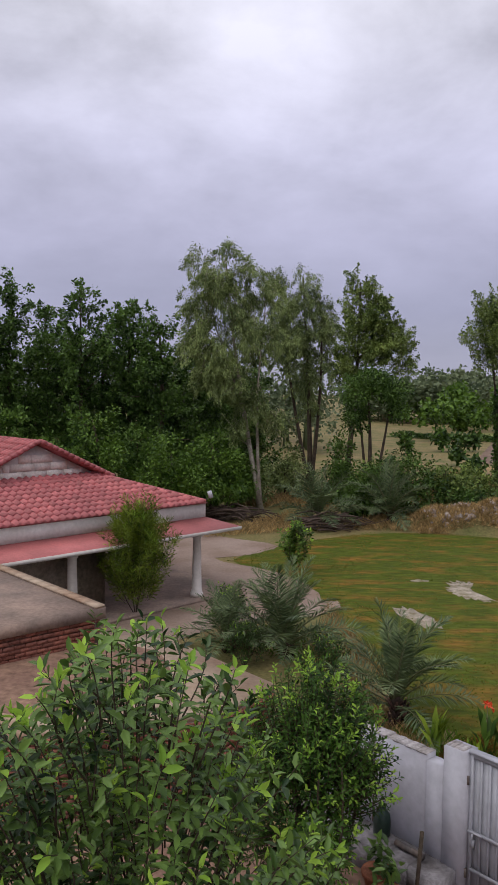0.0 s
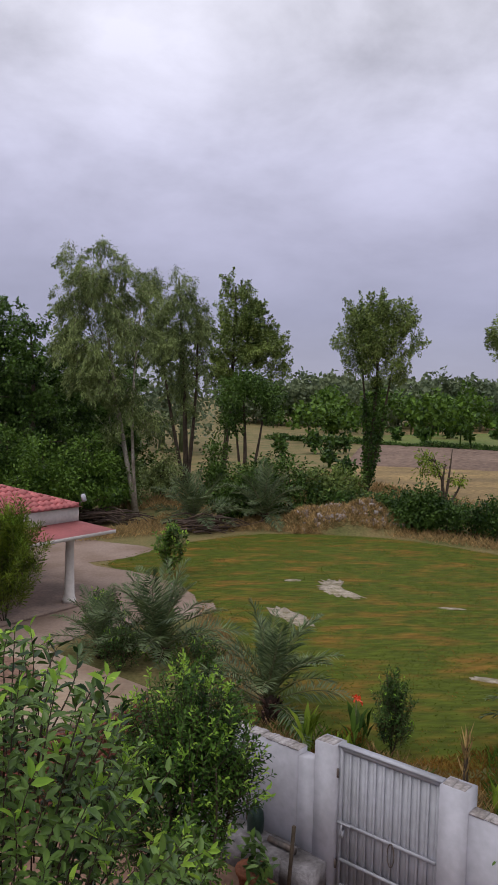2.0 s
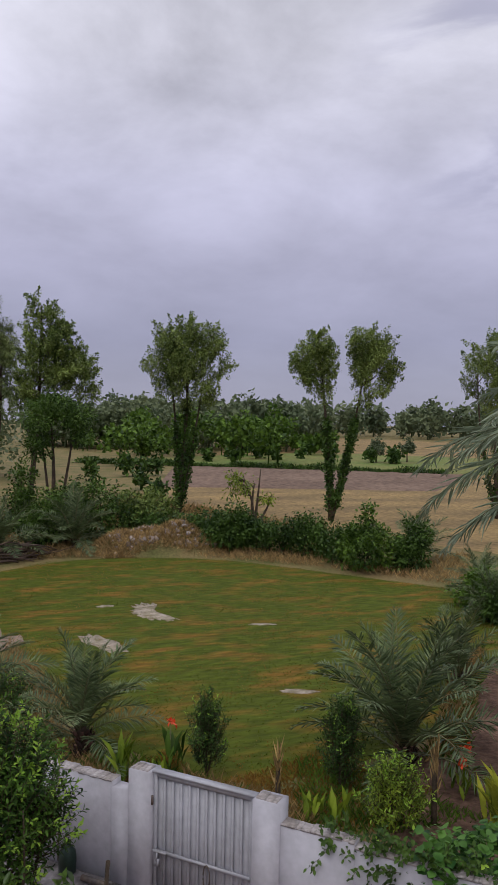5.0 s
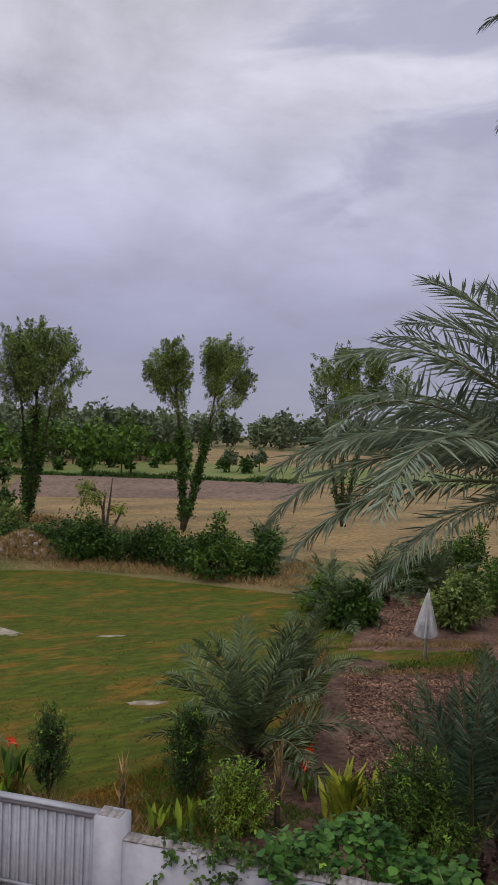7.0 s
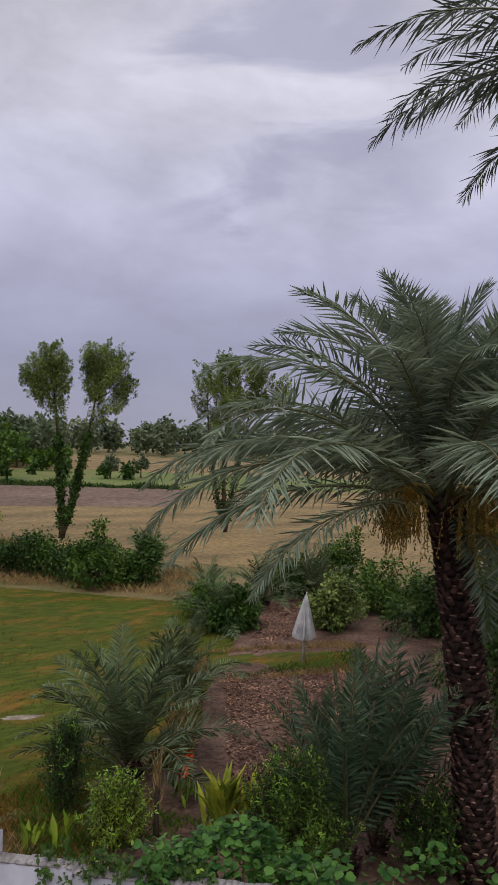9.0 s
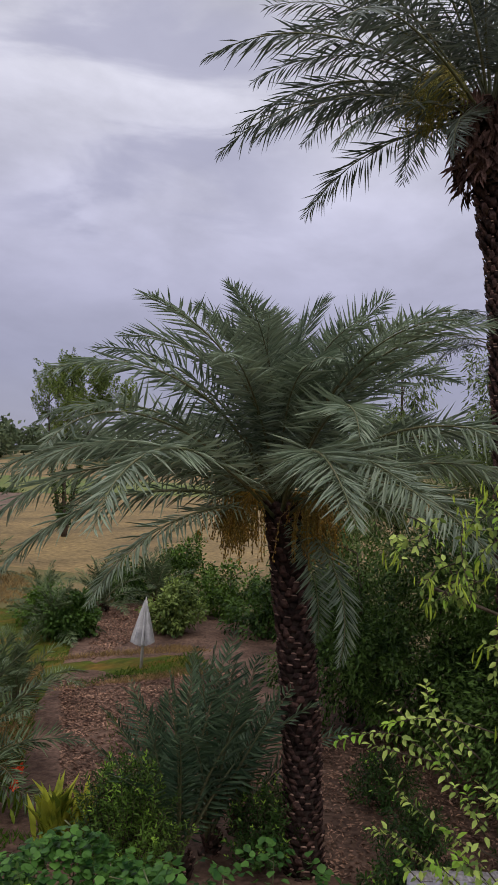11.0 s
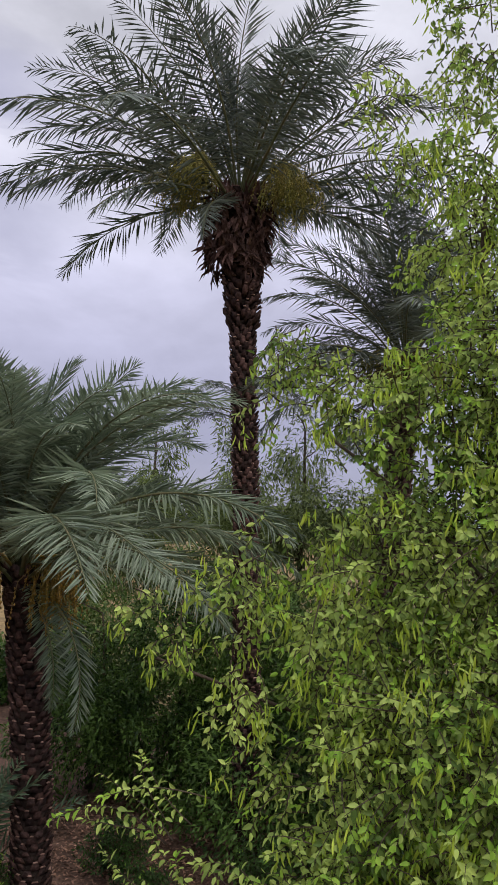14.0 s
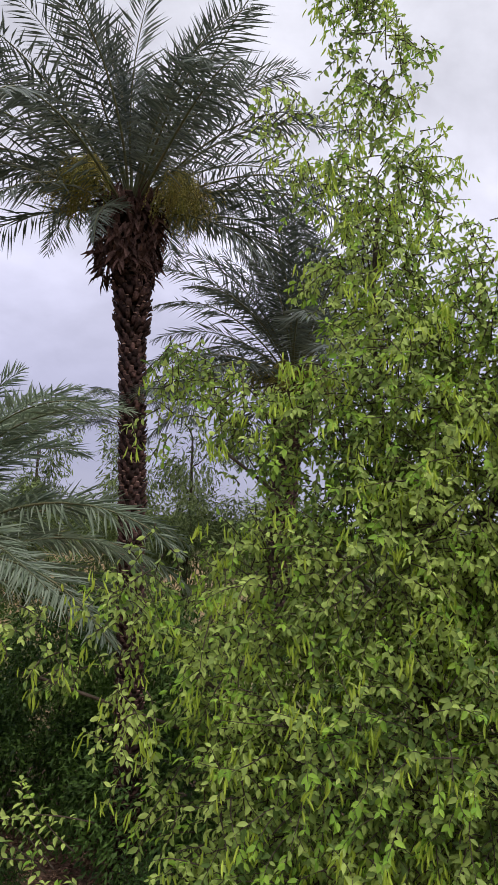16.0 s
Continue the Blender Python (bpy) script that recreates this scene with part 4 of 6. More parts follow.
tree("eucalyptus_tree", "slender eucalyptus with drooping grey-green leaves", polar(3.6, 54), polar(2.8, 54, 8.0), 0.2,
     lobes(54, [(2.8, 8.1, 0.7, 0.8), (0.8, 7.3, 0.9, 1.0), (1.6, 5.8, 1.2, 1.6), (3.4, 6.4, 1.0, 1.4), (4.4, 4.6, 1.1, 1.5), (2.4, 3.6, 1.5, 1.7), (4.4, 2.0, 1.1, 1.4), (1.2, 2.6, 1.0, 1.4), (3.0, 0.8, 1.3, 1.3), (3.6, -1.5, 0.9, 0.9)]),
     402, L_EUC, M_BARK, clumps=300, per=125, clump_r=0.42, size=0.185, aspect=0.26, droop=0.5, stems=(polar(4.2, 54, 5.0), polar(1.2, 54, 6.4)), plume=(0.45, -0.6, 1.15))
tree("roadside_tree", "tall leaning dark green tree behind the lawn", polar(6.0, 49), polar(6.9, 49, 7.6), 0.2,
     lobes(49, [(6.7, 7.7, 0.8, 0.9), (7.9, 6.9, 0.8, 0.9), (6.4, 6.0, 0.9, 1.1), (8.2, 5.2, 1.2, 1.3), (6.6, 3.8, 1.1, 1.4), (9.2, 3.6, 1.2, 1.2), (10.3, 2.5, 0.7, 0.8), (8.0, 2.6, 1.3, 1.1), (5.8, 1.6, 0.9, 1.2), (10.0, 1.6, 0.8, 0.5)]),
     403, L_POPLAR, M_BARK, clumps=290, per=85, clump_r=0.38, size=0.14, aspect=0.6, plume=(0.55, 0.6, 0.9))
tree("spreading_tree", "round-crowned dark tree with forked trunk", polar(7.8, 46), polar(7.6, 46, -0.4), 0.17,
     lobes(46, [(8.0, 0.7, 1.3, 0.7), (6.7, -0.3, 1.0, 0.8), (9.4, -0.1, 1.1, 0.7), (7.0, -2.0, 0.8, 1.0), (9.8, -1.4, 0.6, 0.6)]),
     404, L_WOODS, M_BARK, clumps=120, per=70, clump_r=0.32, size=0.17, aspect=0.5, stems=(polar(9.2, 46, -0.6), polar(6.9, 46, -1.0)))
for az, d, h, r, m in ((11.0, 44, 3.6, 1.5, L_WOODS), (13.2, 45, 3.2, 1.2, L_POPLAR), (5.6, 47, 4.2, 1.0, L_WOODS), (15.0, 47, 2.6, 1.1, L_POPLAR), (1.8, 50, 3.4, 1.2, L_EUC), (6.8, 43, 2.4, 0.9, L_WOODS), (8.7, 43.6, 3.5, 1.3, L_WOODS), (7.7, 44.6, 3.0, 1.0, L_POPLAR), (-0.9, 46.5, 3.2, 1.2, L_EUC)):
    x, y = polar(az, d)
    tree("wild_shrub", "unkempt green shrub beyond the lawn", (x, y), (x, y, h * 0.7), 0.08, [(x, y, h * 0.7, r * 0.9, h * 0.3), (x + 0.5, y, h * 0.4, r, h * 0.32), (x - 0.6, y, h * 0.4, r * 0.9, h * 0.3)], 500 + int(az * 10), m, M_BARK,
         clumps=45, per=55, clump_r=0.33, size=0.22, aspect=0.5, category="shrub", group="shrubs beyond the lawn")

# poplars along the field
FAN = dict(clump_r=0.38, size=0.135, aspect=0.66, group="poplars at the field edge", plume=(0.5, 0.9, 1.25))
tree("poplar_tree", "tall poplar with ivy-clad trunk and fan-shaped crown", polar(16.6, 54), polar(17.1, 54, 6.4), 0.17,
     lobes(54, [(17.1, 6.1, 1.3, 1.2), (15.6, 5.3, 1.2, 1.3), (18.7, 5.4, 1.2, 1.3), (14.9, 3.8, 0.8, 1.2), (19.8, 3.8, 0.8, 1.1), (17.2, 4.0, 1.8, 1.6), (16.0, 2.3, 1.0, 1.1), (18.5, 2.1, 1.1, 1.1), (17.3, 1.4, 0.7, 0.8)]),
     601, L_POPLAR, M_BARK, clumps=330, per=80, ivy=3.2, stems=(polar(18.6, 54, 4.6), polar(15.6, 54, 4.6)), **FAN)
tree("poplar_tree", "poplar forked into two crowns with ivy-clad stems", polar(27.8, 54.6), polar(26.6, 54.6, 5.6), 0.17,
     lobes(54.6, [(26.6, 5.5, 1.0, 1.0), (25.6, 4.6, 1.0, 1.1), (27.3, 4.0, 0.8, 1.4), (26.0, 3.2, 0.9, 1.0), (27.2, 2.0, 0.6, 0.8), (24.9, 4.3, 0.5, 0.4), (29.7, 5.6, 1.0, 1.1), (31.0, 4.8, 1.1, 1.2), (30.0, 3.8, 0.9, 1.3), (31.9, 3.4, 0.7, 0.8), (31.2, 2.4, 0.7, 0.8), (30.2, 1.8, 0.6, 0.8)]),
     602, L_POPLAR, M_BARK, clumps=340, per=80, ivy=4.2, stems=(polar(30.2, 54.6, 5.2),), **FAN)
tree("poplar_tree", "broad-crowned poplar at the field edge", polar(39.4, 60), polar(39.5, 60, 5.4), 0.17,
     lobes(60, [(39.6, 5.3, 1.5, 1.1), (37.8, 4.4, 1.3, 1.2), (41.6, 4.8, 1.4, 1.2), (43.2, 3.6, 0.9, 1.0), (39.5, 3.2, 1.7, 1.3), (37.4, 2.6, 0.8, 1.0), (41.4, 2.8, 1.3, 1.0), (39.0, 1.6, 1.0, 0.8)]),
     603, L_POPLAR, M_BARK, clumps=300, per=85, ivy=1.6, stems=(polar(41.4, 60, 4.4), polar(37.8, 60, 4.0)), **FAN)
x, y = polar(22.2, 50)
tree("pruned_tree", "small pollarded tree with bare twisted branches", (x, y), (x, y, 2.9), 0.16, [(x - 1.0, y, 2.9, 0.9, 0.9), (x + 0.9, y, 2.0, 0.7, 0.5)], 604, L_YELLOW, M_BARK, clumps=26, per=26, clump_r=0.3, size=0.2, aspect=0.45,
     stems=((x + 1.2, y, 2.2), (x - 0.8, y, 3.4), (x + 0.4, y, 3.8)))
for az, d in ((31.0, 132), (33.2, 136)):
    x, y = polar(az, d)
    tree("field_tree", "small lone tree in the crop strip", (x, y), (x, y, 3), 0.14, [(x, y, 2.6, 1.5, 1.0), (x + 0.6, y, 3.5, 1.0, 0.8)], 610 + int(az), L_FARHAZE, M_BARK, clumps=26, per=40, clump_r=0.4, size=0.35, aspect=0.6, group="lone trees in the field")


# hedge and border along the lawn
def hedge(name, label, p0, p1, h, r, seed, leaf, clumps, per, size):
    rng = np.random.default_rng(seed)
    p0, p1 = np.array(p0), np.array(p1)
    t = thing(name, (*p0, 0), label, "hedge")
    g, w = Geo(), Geo()
    s = rng.uniform(0, 1, clumps)
    hh = h * (0.85 + 0.25 * np.sin(s * 23) * np.cos(s * 9 + 1))
    c = np.c_[(p0 + (p1 - p0) * s[:, None]) - p0 + rng.normal(0, r * 0.6, (clumps, 2)), rng.uniform(0.15, 1, clumps) ** 0.7 * hh]
    ci = np.repeat(np.arange(clumps), per)
    off = rng.normal(size=(len(ci), 3)) * 0.24
    pos = c[ci] + off
    pos = pos[pos[:, 2] > 0.03]
    ln = size * rng.uniform(0.6, 1.3, len(pos))
    g.leaves(pos, unit(rng, len(pos)), unit(rng, len(pos)) * 0.7 + [0, 0, 0.8], ln, ln * 0.6)
    for k in range(0, clumps, 5):
        w.tube([(c[k][0], c[k][1], 0), c[k]], [0.03, 0.012], 5)
    tagged(part("branchwork", w, M_BARK, t), kind="stuff")
    part("foliage", g, leaf, t)
    return t


hedge("hedge", "clipped dark green hedge at the end of the lawn", polar(18.6, 42.5), polar(30.5, 38.8), 1.8, 0.75, 31, L_HEDGE, 330, 50, 0.17)
hedge("hedge", "low weedy green border along the lawn edge", polar(14.0, 44), polar(19.5, 43), 1.5, 0.9, 32, L_HEDGE, 90, 45, 0.2)
for az, d, h, r, m in ((20.6, 41, 2.8, 1.1, L_HEDGE), (30.4, 37.0, 3.3, 1.25, L_BRIGHT), (33.6, 37.5, 2.6, 0.9, L_HEDGE), (48.2, 38, 3.0, 1.5, L_BRIGHT), (44.2, 36, 2.0, 1.2, L_HEDGE), (51.5, 33, 2.3, 1.5, L_BRIGHT), (47.6, 29.8, 2.0, 1.0, L_POPLAR), (40.3, 29, 1.6, 0.9, L_HEDGE), (38.8, 31, 1.4, 0.8, L_BRIGHT), (54.5, 30, 2.4, 1.4, L_HEDGE)):
    x, y = polar(az, d)
    tree("garden_shrub", "dense leafy green shrub in the garden border", (x, y), (x, y, h * 0.7), 0.07, [(x, y, h * 0.68, r * 0.8, h * 0.3), (x + 0.3, y, h * 0.38, r, h * 0.34), (x - 0.4, y, h * 0.36, r, h * 0.32)], 700 + int(az * 10), m, M_BARK,
         clumps=60, per=60, clump_r=0.26, size=0.17, aspect=0.55, category="shrub", group="shrubs in the garden border")


# ---- date palms ----
def frond_mesh(name, length, rise, sag, seed, leaf, leaflets=58, leaf_len=0.42, leaf_w=0.026, vee=0.55, hang=0.25, stalk=0.16):
    """One palm frond that starts along +x at the angle rise (degrees) and bends down by sag degrees; a ridge of leaflets on both sides."""
    rng = np.random.default_rng(seed)
    k = 22
    s = np.linspace(0, 1, k)
    ang = np.radians(rise - sag * s ** 1.5)
    step = length / (k - 1)
    x = np.concatenate([[0], np.cumsum(np.cos(ang[:-1]) * step)])
    z = np.concatenate([[0], np.cumsum(np.sin(ang[:-1]) * step)])
    sway = rng.normal(0, 0.05) * length * s ** 2
    pts = np.c_[x, sway, z]
    g = Geo()
    g.tube(pts, np.linspace(0.032, 0.005, k) * (length / 4) ** 0.5, 4)
    st = Geo()
    u = np.linspace(stalk, 0.995, leaflets)
    for side in (-1, 1):
        uu = np.clip(u + rng.normal(0, 0.004, leaflets), stalk, 1)
        p = np.c_[np.interp(uu, s, x), np.interp(uu, s, sway), np.interp(uu, s, z)]
        a = np.interp(uu, s, ang)
        tan = np.c_[np.cos(a), np.zeros_like(a), np.sin(a)]
        nor = np.c_[-np.sin(a), np.zeros_like(a), np.cos(a)]
        open_ang = np.radians(74 - 32 * uu) + rng.normal(0, 0.09, leaflets)
        lift = vee * rng.uniform(0.4, 1.4, leaflets) * rng.choice([1, 1, -0.2], leaflets)
        d = tan * np.cos(open_ang)[:, None] + np.sin(open_ang)[:, None] * (np.array([0, side, 0])[None] + nor * lift[:, None])
        d += np.array([0, 0, -1.0]) * (hang * rng.uniform(0.5, 1.4, leaflets))[:, None]
        prof = np.sin(np.pi * np.clip((uu - stalk) / (1 - stalk) * 0.86 + 0.12, 0, 1)) ** 0.6
        ln = leaf_len * prof * rng.uniform(0.85, 1.15, leaflets)
        st.leaves(p, d, nor + rng.normal(0, 0.25, (leaflets, 3)), ln, leaf_w * (0.6 + 0.6 * prof), "diamond", fold=0.5)
    me = bpy.data.meshes.new(name)
    a, b = g.mesh("a", L_RACHIS), st.mesh("b", leaf)
    bm = bmesh.new()
    bm.from_mesh(a)
    n0 = len(bm.faces)
    bm.from_mesh(b)
    bm.faces.ensure_lookup_table()
    for f in bm.faces[n0:]:
        f.material_index = 1
    bm.to_mesh(me)
    bm.free()
    me.materials.append(L_RACHIS)
    me.materials.append(leaf)
    bpy.data.meshes.remove(a)
    bpy.data.meshes.remove(b)
    return me


UPRIGHT = [frond_mesh("frond", 2.4, r, s, 120 + k, L_PALMS, 34, 0.38, 0.034, 0.35, h, 0.12) for k, (r, s, h) in enumerate(((88, 12, 0.0), (83, 22, 0.0), (76, 32, 0.02), (66, 40, 0.05)))]
BIG = [frond_mesh("frond", L, r, s, 40 + k, L_PALM, 92, 0.74, 0.032, 0.55, h) for k, (L, r, s, h) in enumerate(((3.5, 85, 46, 0.03), (4.0, 75, 64, 0.08), (4.5, 64, 80, 0.16), (4.9, 49, 88, 0.28), (5.2, 33, 84, 0.38), (5.0, 15, 70, 0.48)))]
TALL = [frond_mesh("frond", L, r, s, 60 + k, L_PALMD, 62, 0.80, 0.032, 0.5, h) for k, (L, r, s, h) in enumerate(((4.4, 82, 50, 0.05), (4.8, 68, 66, 0.15), (5.0, 54, 76, 0.25), (5.0, 40, 78, 0.4), (5.0, 24, 72, 0.5), (4.6, 4, 60, 0.6)))]
YOUNG = [frond_mesh("frond", 2.1, r, s, 80 + k, L_PALMY, 42, 0.42, 0.031, 0.5, h, 0.12) for k, (r, s, h) in enumerate(((84, 24, 0.0), (72, 44, 0.02), (58, 60, 0.05), (42, 64, 0.1), (24, 56, 0.15)))]


def palm(label, base, crown, r, fronds, meshes, seed, scale=1.0, dates=None, bulge=0.0, trunk=True, bias=1.25, group="", low=()):
    """A date palm: trunk with cut leaf bases, a crown of fronds, hanging fruit."""
    rng = np.random.default_rng(seed)
    base, crown = np.array(base, float), np.array(crown, float)
    t = thing("date_palm", tuple(base), label, "palm", group)
    H = crown[2] - base[2]
    if trunk:
        g, bt, ct = Geo(), Geo(), Geo()
        s = np.linspace(0, 1, 14)
        bow = np.sin(np.pi * s)[:, None] * np.array([0.12, -0.05, 0])
        p = (crown - base) * s[:, None] + bow
        rr = r * (1 + 0.18 * np.exp(-s * 12) + 0.7 * bulge * np.exp(-((s - 0.97) / 0.05) ** 2))
        g.tube(p, rr * 0.9, 12)
        part("trunk", g, M_PALMBARK, t)
        rows = int(H / 0.095)
        for k in range(rows):
            u = (k + 0.5) / rows
            c = np.array([np.interp(u, s, p[:, q]) for q in range(3)])
            rad = np.interp(u, s, rr)
            for j in range(9):
                a = 2 * np.pi * (j + 0.5 * (k % 2) + 0.15 * k) / 9 + rng.normal(0, 0.06)
                o = np.array([math.cos(a), math.sin(a), 0])
                sd = np.array([-math.sin(a), math.cos(a), 0])
                w, h, dp = rad * rng.uniform(0.2, 0.3), rng.uniform(0.045, 0.075), rng.uniform(0.03, 0.075) + 0.05 * bulge * (u > 0.8)
                bt.box(c + o * (rad * 0.88 + dp * 0.5), sd * w, o * dp * 0.9 + np.array([0, 0, dp * 0.8]), np.array([0, 0, h]) + o * 0.03, rng.uniform(0.45, 0.8))
                if rng.uniform() < 0.5:
                    ct.box(c + o * (rad * 0.88 + dp * 1.25) + [0, 0, h + dp * 0.7], sd * w * rng.uniform(0.35, 0.75), o * 0.022, np.array([0, 0, 0.009]) + o * 0.006, 0.7)
        tagged(part("cut_stub_ring", ct, M_CUT, t, "pale cut ends of old leaf stalks"), kind="stuff")
        tagged(part("leaf_base_ring", bt, M_BOOT, t, "rows of cut brown leaf bases"), kind="stuff")
    if bulge:
        g = Geo()
        m = 900
        a = rng.uniform(0, 2 * np.pi, m)
        u = rng.uniform(-1.45, 0.1, m)
        rad = r * (1 + 1.25 * bulge * np.clip(1.0 - 0.45 * (u + 0.55) ** 2, 0.2, 1))
        o = np.c_[np.cos(a), np.sin(a), np.zeros(m)]
        pos = (crown - base) + o * rad[:, None] * 0.75 + np.c_[np.zeros((m, 2)), u]
        g.leaves(pos, o * 0.55 + np.c_[rng.normal(0, 0.3, (m, 2)), rng.choice([-0.9, 0.8, -0.5], m)], o + rng.normal(0, 0.3, (m, 3)), rng.uniform(0.2, 0.5, m), rng.uniform(0.05, 0.11, m), "oval", 0.5)
        tagged(part("dry_sheath_skirt", g, M_FIBRE, t, "shaggy dry brown leaf sheaths"), kind="stuff")
    n = len(meshes)
    for k in range(fronds):
        u = (k + 0.5) / fronds
        me = meshes[min(int(n * u ** bias), n - 1)]
        ob = new("frond", me)
        ob.parent = t
        a = k * 137.508 + rng.normal(0, 8)
        o = np.array([math.cos(radians(a)), math.sin(radians(a)), 0])
        sc = scale * rng.uniform(0.86, 1.08)
        at = (crown - base) + o * r * 0.55 * u + np.array([0, 0, 0.25 - 0.55 * u]) * (r / 0.3)
        ob.matrix_local = Matrix.Translation(at) @ pose(0, 0, 0, rng.normal(0, 10), rng.normal(0, 5), a) @ Matrix.Scale(sc, 4)
    for turn, me, drop, sc in low:
        ob = new("frond", me)
        ob.parent = t
        ob.matrix_local = Matrix.Translation((crown - base) + np.array([0, 0, -0.1])) @ pose(0, 0, 0, rng.normal(0, 8), drop, turn) @ Matrix.Scale(sc, 4)
    if dates:
        mat, turns = dates
        for turn in turns:
            a = radians(turn)
            o = np.array([math.cos(a), math.sin(a), 0])
            g = Geo()
            root = (crown - base) + o * r * 0.7
            elbow = root + o * (0.47 + 0.26 * bulge) + np.array([0, 0, 0.2 + 0.26 * bulge])
            stalk = np.array([root, root + o * 0.25 + [0, 0, 0.2], elbow])
            g.tube(stalk, [0.03, 0.025, 0.02], 5)
            for _ in range(56 + int(18 * bulge)):
                w = rng.normal(0, 0.2 + 0.035 * bulge, 3) * [1, 1, 0.6]
                L = rng.uniform(0.55, 1.05)
                end = elbow + o * 0.16 + w + [0, 0, -L]
                mid = elbow + o * 0.12 + w * 0.8 + [0, 0, -L * 0.35]
                g.tube([elbow, mid, end], [0.006, 0.005, 0.004], 3)
                for q in np.linspace(0.15, 1, 12):
                    c = mid + (end - mid) * q + rng.normal(0, 0.018, 3)
                    e = 0.017
                    g.add(c + np.array([(e, 0, 0), (-e, 0, 0), (0, e, 0), (0, -e, 0), (0, 0, e * 1.5), (0, 0, -e * 1.5)]),
                          tris=[(0, 2, 4), (2, 1, 4), (1, 3, 4), (3, 0, 4), (2, 0, 5), (1, 2, 5), (3, 1, 5), (0, 3, 5)])
            tagged(part("date_bunch", g, mat, t, "hanging bunch of dates"), kind="stuff")
    return t


HANGING = frond_mesh("frond", 3.1, -8, 78, 99, L_PALM, 62, 0.5, 0.034, 0.3, 0.1)
palm("mature date palm with blue-green fronds and orange date bunches", (11.28, 7.08, 0), polar(54.9, 13.3, -3.6), 0.29, 52, BIG[:5], 805, 1.03, (M_DATE, (122, 148, 172, 248, 274, 30)), bias=0.95, group="tall date palms",
     low=((112, BIG[4], 2, 1.06), (134, BIG[4], 10, 1.04), (150, BIG[5], 2, 0.98), (98, BIG[5], -6, 1.0), (168, BIG[5], 10, 0.8), (308, BIG[4], 0, 0.95), (318, BIG[5], -4, 0.95), (296, BIG[5], 2, 0.8), (258, HANGING, 12, 1.0), (246, HANGING, 22, 0.8)))
palm("very tall date palm with shaggy crown and green dates", (15.8, 5.1, 0), polar(68.2, 16.5, 23.1), 0.245, 40, TALL[:5], 802, 1.14, (M_GREENDATE, (112, 134, 156, 252, 274, 296)), 1.9, bias=1.1, group="tall date palms",
     low=((104, TALL[4], -8, 1.24), (120, TALL[4], 4, 1.2), (138, TALL[5], -8, 1.1), (158, TALL[5], 2, 0.92), (88, TALL[5], -4, 1.1), (184, TALL[5], 14, 0.7), (284, TALL[4], 0, 1.15), (302, TALL[5], -6, 1.05), (264, TALL[5], 6, 0.85)))
g = bpy.data.objects["date_palm.001"]
for k in range(9):
    ob = new("frond", TALL[4] if k % 3 else TALL[5])
    ob.parent = g
    ob.matrix_local = Matrix.Translation((-0.37, 0.72, 9.1 + 0.12 * k)) @ pose(0, 0, 0, 0, 0, 20 + k * 40) @ Matrix.Scale(0.44, 4)
palm("tall date palm half hidden behind climbing foliage", (20.3, 3.4, 0), polar(81.2, 20, 12.4), 0.30, 54, TALL, 803, 0.95, (M_GREENDATE, (120, 170, 220, 270)), 0.3, group="tall date palms")
for k, (x, y, z, sc, count) in enumerate(((0.62, 20.2, 0.35, 1.08, 28), (2.78, 16.2, 0.55, 0.95, 26), (8.84, 13.6, 0.4, 1.28, 25), (12.7, 16.9, 0.4, 0.95, 18), (2.94, 40.0, 0.5, 1.3, 24), (6.7, 41.0, 0.6, 1.3, 26),
                                             (22.6, 33.4, 0.4, 1.1, 22), (22.4, 24.6, 0.4, 1.0, 20), (18.4, 22.6, 0.3, 0.9, 20), (-0.9, 20.6, 0.3, 0.8, 18), (25.5, 24.5, 0.4, 1.1, 20), (20.5, 26.0, 0.3, 0.8, 18))):
    palm("young date palm with arching grey-green fronds", (x, y, 0), (x, y, z), 0.16, count, YOUNG, 820 + k, sc, bias=0.85, group="young palms in the garden")

for k, (az, d, sc, count) in enumerate(((46.8, 13.8, 0.85, 12), (48.8, 12.8, 1.25, 14), (50.8, 13.6, 1.35, 14), (52.8, 14.4, 1.1, 12))):
    x, y = polar(az, d)
    palm("clump of young upright date palm suckers", (x, y, 0), (x, y, 0.45), 0.13, count - 1, UPRIGHT, 860 + k, sc * 1.02, group="palm suckers in the bed")

